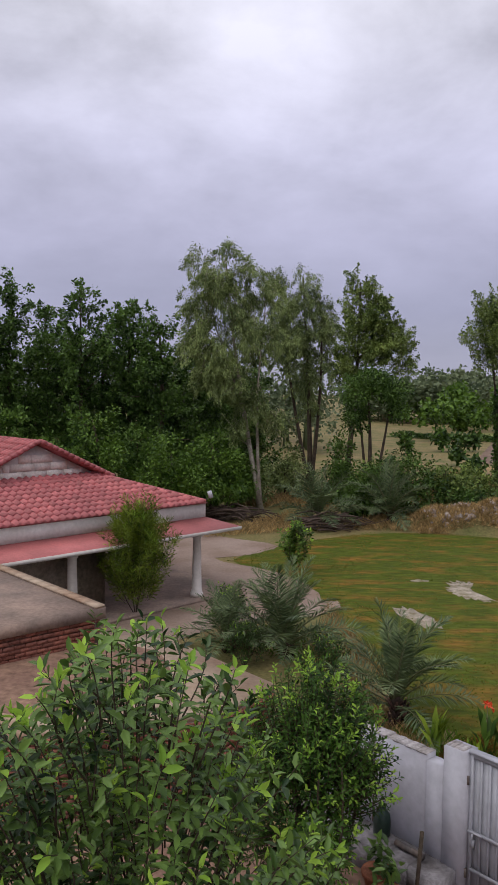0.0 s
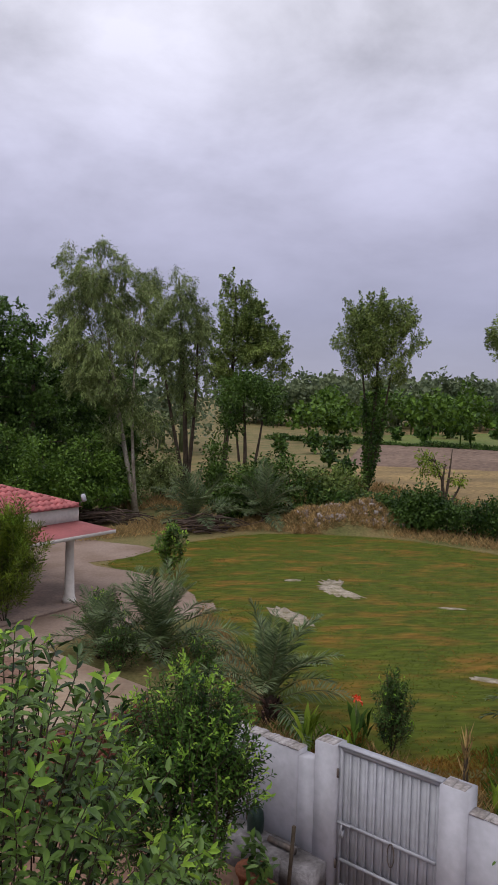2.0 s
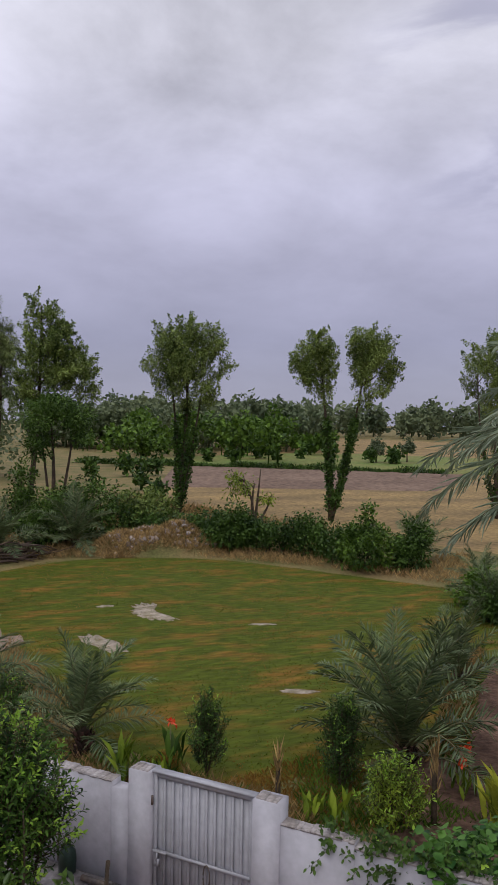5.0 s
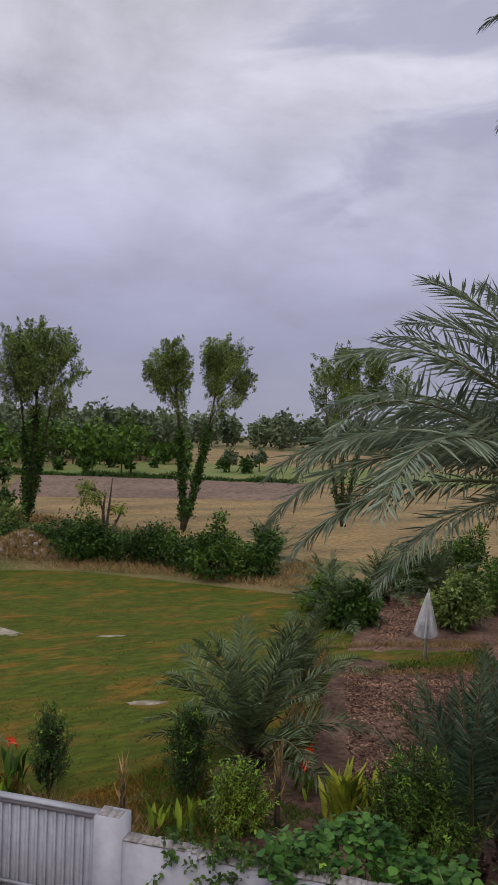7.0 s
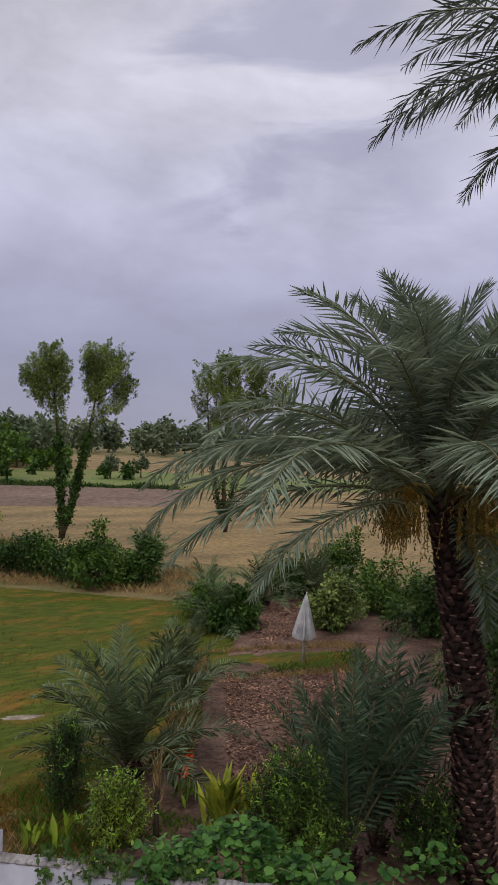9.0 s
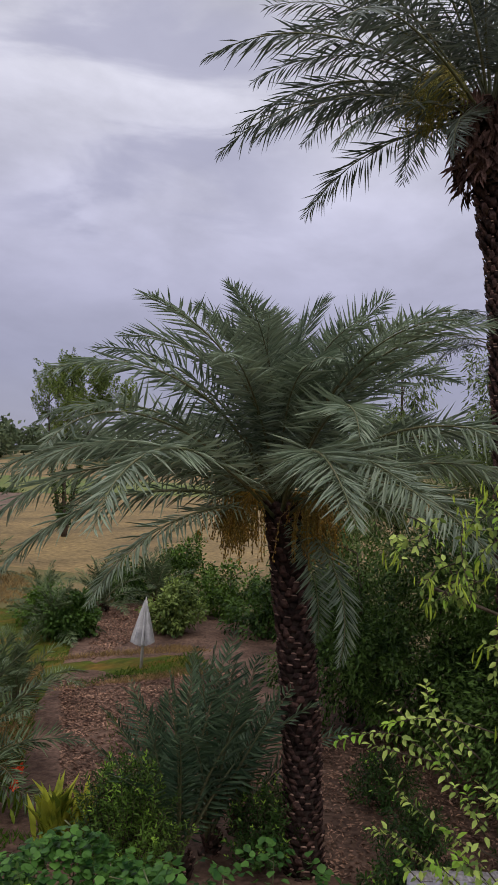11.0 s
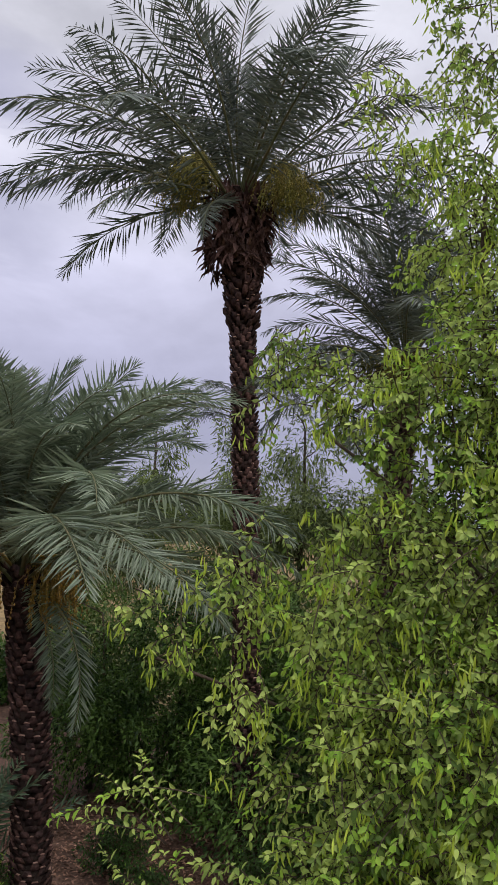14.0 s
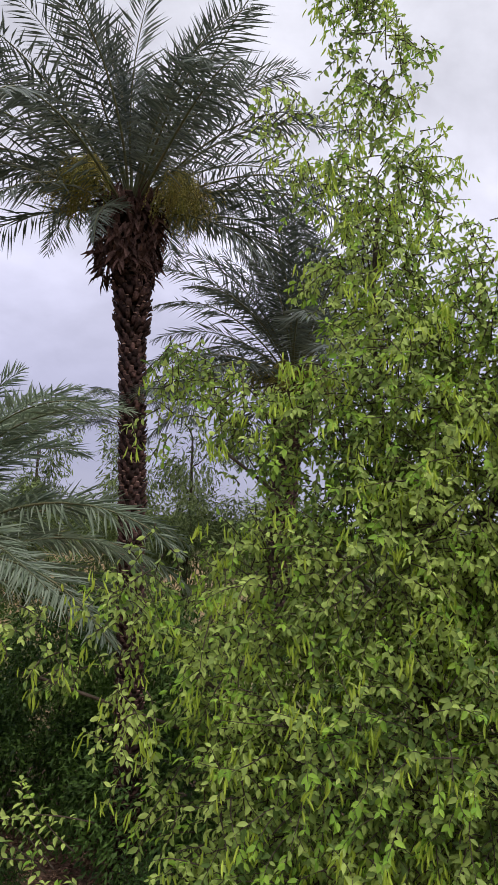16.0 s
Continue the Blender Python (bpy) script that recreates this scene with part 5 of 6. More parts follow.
# ---- garden planting beyond the wall ----
def leafy_shoots(t, o, shoots, seed, leaf_m, bark, spacing, size, aspect, tip_from=0.86, tip_share=0.7, sag=0.12):
    """Woody shoots, each with leaves set round it in a spiral, larger and paler towards its tip."""
    rng = np.random.default_rng(seed)
    g, lf, yl = Geo(), Geo(), Geo()
    for a, b, r in shoots:
        p = stem_path(rng, a, b, 0.07, 8)
        g.tube(p - o, np.linspace(r, r * 0.3, 8), 5)
        L = np.linalg.norm(np.diff(p, axis=0), axis=1).sum()
        n = max(4, int(L / spacing))
        u = np.linspace(0.12, 1, n)
        q = np.c_[[np.interp(u, np.linspace(0, 1, 8), p[:, k]) for k in range(3)]].T
        tan = np.gradient(q, axis=0)
        tan /= np.linalg.norm(tan, axis=1)[:, None] + 1e-9
        ph = np.arange(n) * 2.4 + rng.uniform(0, 6)
        e1 = np.cross(tan, [0.2, 0.9, 0.1])
        e1 /= np.linalg.norm(e1, axis=1)[:, None]
        e2 = np.cross(tan, e1)
        out = e1 * np.cos(ph)[:, None] + e2 * np.sin(ph)[:, None]
        ax = out + tan * np.interp(u, [0, 0.8, 1], [0.25, 0.6, 1.6])[:, None] + rng.normal(0, 0.3, (n, 3)) + [0, 0, -sag]
        ln = size * rng.uniform(0.7, 1.25, n) * np.interp(u, [0, 0.9, 1], [0.9, 1.05, 0.8])
        up = tan + rng.normal(0, 0.45, (n, 3)) + [0, 0, 0.7]
        young = (u > tip_from) & (rng.uniform() < tip_share)
        for which, geo in ((young, yl), (~young, lf)):
            if which.any():
                geo.leaves((q - o)[which], ax[which], up[which], ln[which], ln[which] * aspect, "hex", 0.28)
    part("branchwork", g, bark, t)
    part("foliage", lf, leaf_m, t)
    part("young_foliage", yl, L_YOUNG, t, "pale lime-green young leaves")

def shoot_bush(label, x, y, h, r, n, seed, leaf, size, aspect, spacing=0.04, wide=0.6, tips=(0.85, 0.3), sag=0.05, group="", foot=0.35):
    """A bush of many upright leafy shoots with an uneven top; wide: where up its height it is broadest."""
    rng = np.random.default_rng(seed)
    base = np.array([x, y, 0.0])
    t = thing("shrub", (x, y, 0), label, "shrub", group)
    shoots = []
    for _ in range(n):
        a, f = rng.uniform(0, 2 * np.pi), rng.uniform(0.15, 1) ** 0.8
        q = rng.uniform(0, 1) ** 0.6
        prof = np.interp(f, [0, wide, 1.0], [foot, 1.0, 0.4])
        b = base + [math.cos(a) * r * q * prof, math.sin(a) * r * q * prof, h * f * rng.uniform(0.86, 1.06)]
        s = base + (b - base) * [0.6, 0.6, 0.62]
        shoots.append((s, b, 0.006))
    for _ in range(6):
        a = rng.uniform(0, 2 * np.pi)
        shoots.append((base, base + [math.cos(a) * r * 0.4, math.sin(a) * r * 0.4, h * 0.7], 0.016))
    leafy_shoots(t, base, shoots, seed + 1, leaf, M_BARK, spacing, size, aspect, tips[0], tips[1], sag)
    return t


shoot_bush("slim upright dark green shrub on the lawn edge", 4.92, 14.4, 1.7, 0.52, 230, 901, L_CYP, 0.075, 0.34, 0.03)
shoot_bush("slim upright dark green shrub in the bed", 7.1, 13.0, 1.85, 0.58, 260, 902, L_CYP, 0.08, 0.34, 0.03)
shoot_bush("bushy yellow-green shrub behind the wall", 7.2, 11.4, 1.4, 0.8, 200, 903, L_YELLOW, 0.085, 0.36, 0.03, 0.55, (0.75, 0.5))
shoot_bush("fine-leaved dark green bush in the garden bed", 8.45, 8.5, 2.3, 1.15, 360, 904, L_BRIGHT, 0.085, 0.34, 0.03)
shoot_bush("dark leafy bush in the shade of the palms", 10.8, 7.6, 1.5, 0.95, 240, 905, L_CYP, 0.085, 0.4, 0.03)
for k, (x, y, h, r) in enumerate(((12.4, 5.6, 1.3, 1.0), (10.4, 4.9, 1.4, 0.9), (13.6, 3.9, 1.7, 1.1), (11.6, 3.0, 1.5, 1.0), (14.3, 7.2, 1.2, 1.0))):
    shoot_bush("low dark bush under the date palms", x, y, h, r, 200, 960 + 3 * k, L_CYP, 0.09, 0.42, 0.034, 0.5, (0.9, 0.1), group="bushes under the palms")
shoot_bush("feathery tall green bush beside the porch", -3.8, 23.6, 3.6, 1.35, 440, 906, L_YELLOW, 0.2, 0.09, 0.035, 0.7, (0.9, 0.2), -0.4)
shoot_bush("leafy sapling on the lawn corner", 1.3, 29.6, 2.1, 0.85, 95, 907, L_BRIGHT, 0.16, 0.5, 0.055, 0.65, foot=0.1)
shoot_bush("small green shrub beside the driveway", -0.9, 21.9, 1.5, 0.8, 130, 908, L_HEDGE, 0.12, 0.4, 0.045)
shoot_bush("low straggly bush by the terrace", 1.5, 18.2, 1.3, 0.85, 130, 909, L_CYP, 0.11, 0.25, 0.04)
shoot_bush("scrubby green bush behind the terrace", -0.4, 19.4, 1.2, 0.8, 120, 911, L_CYP, 0.11, 0.25, 0.04)


def blade_plant(name, label, x, y, h, count, seed, leaf, width=0.09, spread=0.5, z0=0.0, flower=False, category="plant"):
    rng = np.random.default_rng(seed)
    t = thing(name, (x, y, z0), label, category)
    g = Geo()
    a = rng.uniform(0, 2 * np.pi, count)
    tilt = rng.uniform(0.05, spread, count)
    ax = np.c_[np.cos(a) * tilt, np.sin(a) * tilt, np.ones(count)]
    pos = np.c_[rng.normal(0, 0.1, (count, 2)), rng.uniform(0, h * 0.45, count)]
    g.leaves(pos, ax, np.c_[np.cos(a + 1.57), np.sin(a + 1.57), np.zeros(count)] * 0.3 + np.c_[-np.cos(a), -np.sin(a), np.ones(count) * 0.5], h * rng.uniform(0.5, 0.75, count), width, "oval", 0.3)
    part("leaves", g, leaf, t)
    if flower:
        g = Geo()
        g.tube([(0, 0, 0), (0.02, 0.01, h * 1.25)], [0.012, 0.008], 5)
        part("stem", g, L_RACHIS, t)
        g = Geo()
        m = 16
        g.leaves(np.array([0.02, 0.01, h * 1.25]) + rng.normal(0, 0.03, (m, 3)), unit(rng, m) + [0, 0, 0.5], unit(rng, m), 0.11, 0.07, "oval", 0.4)
        part("flower", g, M_RED, t, "orange-red flower head")
    return t


for k, (x, y, h, n, m, w, f) in enumerate(((8.75, 10.5, 1.25, 90, L_CROTON, 0.12, False), (9.3, 10.3, 1.05, 70, L_CROTON, 0.11, False), (3.35, 14.6, 0.95, 16, L_YELLOW, 0.12, False), (4.35, 15.0, 0.75, 14, L_BRIGHT, 0.12, True),
                                           (9.35, 12.3, 0.6, 12, L_YELLOW, 0.08, True), (9.0, 11.9, 0.55, 12, L_YELLOW, 0.08, True), (6.1, 12.1, 0.6, 12, L_YELLOW, 0.11, False), (6.5, 11.9, 0.7, 12, L_YELLOW, 0.1, False), (3.9, 14.4, 0.6, 14, L_YELLOW, 0.1, False))):
    blade_plant("canna_plant", "broad-leaved yellow-green garden plant" + (" with an orange-red flower" if f else ""), x, y, h, n, 920 + k, m, w, flower=f)


def dead_stem(x, y, h, seed):
    rng = np.random.default_rng(seed)
    t = thing("dead_palm_shoot", (x, y, 0), "dead dry palm shoot standing upright", "dead plant")
    g = Geo()
    g.tube(stem_path(rng, (0, 0, 0), (0.02, 0.05, h * 0.75), 0.02), [0.06, 0.05, 0.05, 0.045, 0.035, 0.02], 7)
    part("stem", g, M_BARK, t)
    g = Geo()
    k = 26
    u = rng.uniform(0.35, 1, k)
    g.leaves(np.c_[np.zeros((k, 2)), u * h * 0.75], np.c_[rng.normal(0, 0.22, (k, 2)), np.ones(k)], unit(rng, k), 0.42 * h * rng.uniform(0.4, 1, k), 0.035)
    part("dry_leaves", g, M_DRY, t, "dry straw-coloured leaf spikes")


dead_stem(5.6, 12.55, 1.35, 931)
dead_stem(7.95, 11.25, 1.7, 932)


def squash_vine():
    rng = np.random.default_rng(941)
    t = thing("squash_vine", (*wall_xyz(5.0, 0.5, 0)[:2], 0), "broad-leaved vine sprawling over the wall top", "vine")
    o = np.array(t.location)
    g, st = Geo(), Geo()
    n = 2100
    s, nn = np.where(rng.uniform(0, 1, n) < 0.8, rng.uniform(3.7, 6.0, n), rng.uniform(6.0, 9.6, n)), rng.uniform(-0.25, 1.5, n)
    lift = 1.95 + 0.35 * np.sin(s * 2.3) * np.cos(nn * 3) - 0.35 * np.abs(nn - 0.4) + rng.uniform(-0.25, 0.12, n) - 0.45 * np.clip(s - 7.2, 0, 2) * 0.6
    pos = np.array([wall_xyz(a, b, c) for a, b, c in zip(s, nn, lift)])
    a = rng.uniform(0, 2 * np.pi, n)
    sz = rng.uniform(0.07, 0.14, n)
    g.leaves(pos - o, np.c_[np.cos(a), np.sin(a), rng.uniform(-0.5, 0.1, n)], np.c_[rng.normal(0, 0.35, (n, 2)), np.ones(n)], sz, sz * 1.05, "oval", 0.2)
    for k in range(26):
        q = rng.integers(0, n, 2)
        st.tube([(*(pos[q[0]] - o)[:2], 0), pos[q[0]] - o - [0, 0, 0.02], pos[q[0]] - o + unit(rng, 1)[0] * 0.2], 0.01, 4)
    tagged(part("stems", st, L_RACHIS, t), kind="stuff")
    part("leaves", g, L_SQUASH, t)


squash_vine()


def wall_creeper():
    o = wall_xyz(3.3, 0.3, 0)
    t = thing("wall_creeper", tuple(o), "small dark-leaved creeper hanging over the wall", "creeper")
    rng = np.random.default_rng(944)
    shoots = []
    for k in range(120):
        s = rng.choice([2.7, 3.0, 3.0, 3.4, 3.4, 3.9, 4.3]) + rng.normal(0, 0.14)
        a = wall_xyz(s, 0.32, 1.6)
        shoots.append((a, wall_xyz(s + rng.normal(0, 0.15), rng.uniform(-0.18, 0.15), 1.85 + rng.uniform(-0.45, 0.3)), 0.006))
    shoots += [(wall_xyz(s, 0.3, 0), wall_xyz(s, 0.32, 1.6), 0.012) for s in (2.6, 3.0, 3.5, 3.9, 4.3)]
    leafy_shoots(t, o, shoots, 945, L_HEDGE, M_BARK, 0.04, 0.08, 0.6, 0.9, 0.1)


def umbrella():
    t = thing("garden_umbrella", (17.63, 17.39, 0.1), "closed grey-white garden umbrella on a pole", "umbrella")
    g = Geo()
    g.tube([(0, 0, 0), (0.02, 0, 1.1), (0.06, 0, 2.1)], 0.05, 10)
    part("pole", g, M_HOUSE, t, "white pole")
    g = Geo()
    k = 32
    prof = ((0.76, 0.38), (0.95, 0.36), (1.3, 0.27), (1.7, 0.16), (2.0, 0.07), (2.16, 0.012))
    v, q = [], []
    for z, r in prof:
        for j in range(k):
            f = r * (0.62 + 0.38 * math.cos(j * 2 * math.pi / k * 8))
            v.append((0.1 * (z - 0.9) * 0.35 + f * math.cos(j * 2 * math.pi / k), f * math.sin(j * 2 * math.pi / k), z + (0.06 * math.cos(j * 2 * math.pi / k * 8) if z < 0.8 else 0)))
    for i in range(len(prof) - 1):
        for j in range(k):
            q.append((i * k + j, i * k + (j + 1) % k, (i + 1) * k + (j + 1) % k, (i + 1) * k + j))
    g.add(v, quads=q)
    part("canopy", g, M_CANVAS, t, "folded pleated canvas")
    g = Geo()
    g.tube([(0.06, 0, 2.1), (0.07, 0, 2.22)], [0.03, 0.012], 8)
    part("finial", g, M_HOUSE, t)


umbrella()

# ---- litter, dry grass and rubble ----
def scatter(name, label, count, inside, seed, material, length, width, z=0.03, flat=True, kind_leaf="diamond", height=0.0, category="litter"):
    """Loose leaves or grass blades over an outline of triangles (corner, corner, corner, share)."""
    rng = np.random.default_rng(seed)
    g = Geo()
    for a, b, c, share in inside:
        n = int(count * share)
        u, w = rng.uniform(0, 1, n), rng.uniform(0, 1, n)
        f = u + w > 1
        u[f], w[f] = 1 - u[f], 1 - w[f]
        p = np.array(a) + np.outer(u, np.subtract(b, a)) + np.outer(w, np.subtract(c, a))
        ang = rng.uniform(0, 2 * np.pi, n)
        if flat:
            ax = np.c_[np.cos(ang), np.sin(ang), rng.uniform(-0.15, 0.5, n)]
            up = np.c_[rng.normal(0, 0.4, (n, 2)), np.ones(n)]
        else:
            ax = np.c_[np.cos(ang) * 0.55, np.sin(ang) * 0.55, rng.uniform(0.3, 1.2, n)]
            up = np.c_[np.cos(ang + 1.57), np.sin(ang + 1.57), np.zeros(n)]
        ln = length * rng.uniform(0.5, 1.4, n)
        g.leaves(np.c_[p, z + rng.uniform(0, height + 0.02, n)], ax, up, ln, width * rng.uniform(0.6, 1.3, n), kind_leaf)
    return solid(name, g, material, label, category, "stuff")


scatter("leaf_litter", "brown fallen leaves over the garden bed", 24000, [((8.6, 10), (13, 9), (15, 18), 0.4), ((13, 9), (20, 15.5), (15, 18), 0.35), ((17, 19), (26, 22.5), (23, 26), 0.25), ((10, 4), (22, 5), (15, 13), 0.5)], 51, M_LITTER, 0.11, 0.045, 0.09)
scatter("dry_grass", "dry straw-coloured grass along the compound wall", 5200, [((0.6, 13.2), (3.4, 14.6), (2.2, 19), 0.4), ((3.2, 11.0), (6.4, 12.2), (4.6, 14.6), 0.35), ((1.0, 19.0), (3.2, 18.5), (2.2, 25), 0.25)], 52, M_DRY, 0.28, 0.02, 0.0, False)
scatter("rusty_verge", "rusty dry grass and soil along the near lawn edge", 5000, [((3.6, 13.6), (8.8, 12.2), (7.4, 14.6), 0.45), ((3.0, 14.6), (4.6, 13.4), (4.6, 15.8), 0.3), ((4.4, 11.6), (8.4, 11.4), (6.2, 13.4), 0.25)], 58, L_RUST, 0.12, 0.03, 0.0, False)
scatter("weedy_grass", "green weeds and grass beyond the wall", 3600, [((2.4, 12.2), (5.5, 13.2), (3, 17), 0.4), ((5.5, 11.5), (9, 11), (7, 14.5), 0.4), ((-1, 21), (1.6, 19), (1, 25), 0.2)], 53, L_BRIGHT, 0.24, 0.03, 0.0, False)
scatter("border_grass", "rough grass along the far lawn edge", 7000, [((-3, 36), (4, 39), (2, 44), 0.25), ((4, 39), (12, 38), (8, 46), 0.3), ((12, 37.5), (17, 33), (22, 40), 0.25), ((17, 33), (21, 27), (26, 34), 0.2)], 54, M_DRY, 0.4, 0.04, 0.0, False)
scatter("field_grass", "long dry grass beyond the lawn", 9000, [((-2, 46), (16, 44), (8, 62), 0.5), ((8, 50), (22, 46), (16, 66), 0.5)], 55, M_DRY, 0.6, 0.07, 0.0, False)


scatter("bed_edge_grass", "dry and rusty grass along the edges of the garden bed", 5200, [((9.2, 13.4), (10.4, 13.6), (15.6, 19.6), 0.35), ((9.2, 13.4), (15.6, 19.6), (14.6, 19.4), 0.35), ((14.2, 17.4), (19.4, 15.4), (18.6, 16.4), 0.3), ((15.4, 20.4), (21, 17.4), (20.6, 18.6), 0.3)], 59, M_DRY, 0.2, 0.025, 0.02, False)
scatter("bed_weeds", "low green weeds along the garden bed", 3800, [((9.2, 13.6), (10.2, 13.2), (16, 20), 0.3), ((14.4, 17.6), (19.2, 15.5), (20.4, 17.6), 0.5), ((10.5, 11), (14, 10), (14, 15), 0.2)], 60, L_BRIGHT, 0.17, 0.03, 0.03, False)


def lawn_blades():
    """Short grass over the lawn, in drifts of green and dry."""
    rng = np.random.default_rng(57)
    for name, label, n, mat, L in (("lawn_grass", "short mown grass blades over the lawn", 30000, L_TURF, 0.06), ("dry_lawn_grass", "rusty dry grass blades in the lawn", 13000, L_RUST, 0.06)):
        p = []
        poly = np.array(LAWN)
        lo, hi = poly.min(0), poly.max(0)
        x, y = rng.uniform(lo[0], hi[0], n * 2), rng.uniform(lo[1], hi[1], n * 2)
        ins = np.zeros(n * 2, bool)
        for a, b in zip(poly, np.roll(poly, -1, 0)):
            cr = ((a[1] > y) != (b[1] > y)) & (x < (b[0] - a[0]) * (y - a[1]) / (b[1] - a[1] + 1e-9) + a[0])
            ins ^= cr
        if name == "dry_lawn_grass":
            ins &= np.array([noise.noise(Vector((q * 0.55, w * 0.55, 3.0))) > 0.06 for q, w in zip(x, y)])
        x, y = x[ins][:n], y[ins][:n]
        m = len(x)
        a = rng.uniform(0, 2 * np.pi, m)
        g = Geo()
        g.leaves(np.c_[x, y, np.full(m, 0.02)], np.c_[np.cos(a), np.sin(a), rng.uniform(0.3, 1.2, m)], np.c_[np.cos(a + 1.57), np.sin(a + 1.57), np.ones(m)], L * rng.uniform(0.5, 1.4, m), 0.022)
        solid(name, g, mat, label, "grass", "stuff")


lawn_blades()


def rubble_heap():
    rng = np.random.default_rng(61)
    t = thing("rubble_heap", (11.2, 40.0, 0), "heap of earth and rubble overgrown with dry grass", "rubble heap")
    g = Geo()
    xs, ys = np.meshgrid(np.linspace(-4.2, 4.4, 30), np.linspace(-2.6, 2.6, 18))
    rr = np.clip(1 - (xs / 3.9) ** 2 - (ys / 2.2) ** 2, -0.05, 1)
    zz = 1.25 * np.sign(rr) * np.abs(rr) ** 0.8 * (0.85 + 0.3 * np.sin(xs * 1.7) * np.cos(ys * 2))
    k = np.arange(xs.size).reshape(xs.shape)
    g.add(np.dstack([xs, ys, zz]).reshape(-1, 3), quads=np.stack([k[:-1, :-1], k[:-1, 1:], k[1:, 1:], k[1:, :-1]], -1).reshape(-1, 4))
    part("earth_mound", g, M_GROUND, t)
    g = Geo()
    for _ in range(260):
        x, y = rng.uniform(-3, 3.6), rng.uniform(-1.6, 1.6)
        r = max(0, 1 - (x / 3.9) ** 2 - (y / 2.2) ** 2)
        z = 1.25 * r ** 0.8 * (0.85 + 0.3 * math.sin(x * 1.7) * math.cos(y * 2))
        s = rng.uniform(0.05, 0.17)
        a = unit(rng, 1)[0]
        b = np.cross(a, [0.3, 0.5, 0.8])
        b /= np.linalg.norm(b)
        g.box((x, y, z + s * 0.3), a * s, b * s * rng.uniform(0.5, 0.9), np.cross(a, b) * s * rng.uniform(0.4, 0.8), rng.uniform(0.6, 0.95))
    tagged(part("rubble", g, M_RUBBLE, t, "grey stones and broken brick"), kind="stuff")
    g = Geo()
    n = 7000
    x, y = rng.uniform(-3.5, 4, n), rng.uniform(-1.9, 1.0, n)
    r = np.clip(1 - (x / 3.9) ** 2 - (y / 2.2) ** 2, 0, 1)
    z = 1.25 * r ** 0.8 * (0.85 + 0.3 * np.sin(x * 1.7) * np.cos(y * 2))
    g.leaves(np.c_[x, y, z], np.c_[rng.normal(0, 0.6, (n, 2)), rng.uniform(0.2, 1, n)], unit(rng, n), 0.4, 0.035)
    tagged(part("dry_grass", g, M_DRY, t, "straw-coloured grass"), kind="stuff")


rubble_heap()


def log_pile(x, y, count, seed, label, spread=1.6):
    rng = np.random.default_rng(seed)
    t = thing("brush_pile", (x, y, 0), label, "wood pile")
    for k in range(count):
        g = Geo()
        a = rng.uniform(-0.6, 0.6)
        L = rng.uniform(0.5, 1.3)
        c = np.array([rng.normal(0, spread * 0.5), rng.normal(0, 0.4), 0.06 + 0.8 * (k / count) * rng.uniform(0.3, 1)])
        d = np.array([math.cos(a), math.sin(a), rng.normal(0, 0.15)])
        g.tube(stem_path(rng, c - d * L, c + d * L, 0.06, 4), np.linspace(0.07, 0.03, 4) * rng.uniform(0.4, 1), 6)
        part("log", g, M_WOOD, t)


log_pile(-1.4, 41.2, 60, 71, "heap of dead branches and logs", 2.4)
log_pile(3.0, 38.9, 34, 72, "heap of dry palm cuttings", 0.9)
log_pile(4.3, 39.2, 24, 73, "heap of dry palm cuttings", 1.0)

def yard_tree():
    base = np.array([-0.9, 5.2, 0])
    t = thing("lime_tree", tuple(base), "leafy young fruit tree with upright shoots and glossy leaves", "tree")
    rng = np.random.default_rng(81)
    shoots = []
    for k in range(7):
        a = k * 0.9
        shoots.append((base, base + [math.cos(a) * 0.9, math.sin(a) * 0.7, 3.0 + rng.uniform(-0.3, 0.4)], 0.03))
    azs, els = [-24, -18, -13.5, -8.9, -4.5, -1.0, 1.5, 4.0, 8.0], [-23, -20.5, -16.5, -14.6, -17, -20.5, -25, -28, -31]
    for k in range(520):
        az = rng.uniform(-24, 8.5)
        e = np.interp(az, azs, els) - rng.uniform(0, 1) ** (1.6 if k < 200 else 0.8) * 18 - (0 if k % 7 == 0 else 1.2)
        d = rng.uniform(4.4, 6.4)
        b = np.array(polar(az, d, e))
        L = rng.uniform(0.5, 1.15)
        hub = base + [0, 0, b[2] - 0.6]
        a = b + (hub - b) * [0.32, 0.32, 0] - [0, 0, L * 0.8]
        shoots.append((a, b, 0.007))
    leafy_shoots(t, base, shoots, 82, L_GUAVA, M_BARK, 0.037, 0.108, 0.44, 0.86, 0.5)


yard_tree()
wall_creeper()


def dark_shrub():
    base = np.array([0.62, 10.0, 0])
    t = thing("pomegranate_bush", tuple(base), "dense dark green bush with yellow-green new tips", "bush")
    rng = np.random.default_rng(85)
    shoots = []
    for k in range(900):
        u = unit(rng, 1)[0]
        rad = rng.uniform(0.3, 1) ** 0.5
        c = base + [0, 0, 1.9]
        b = c + u * rad * [1.18 if u[2] > -0.15 or u[0] < 0 else 0.75, 1.0, 1.75]
        b[2] = max(b[2], 0.2)
        a = b + (c - b) * 0.45 - [0, 0, 0.3]
        a[2] = max(a[2], 0.02)
        shoots.append((a, b, 0.008))
    for k in range(8):
        shoots.append((base, base + [rng.normal(0, 0.6), rng.normal(0, 0.5), 2.4], 0.035))
    leafy_shoots(t, base, shoots, 86, L_DARK, M_BARK, 0.03, 0.082, 0.42, 0.8, 0.4)


dark_shrub()


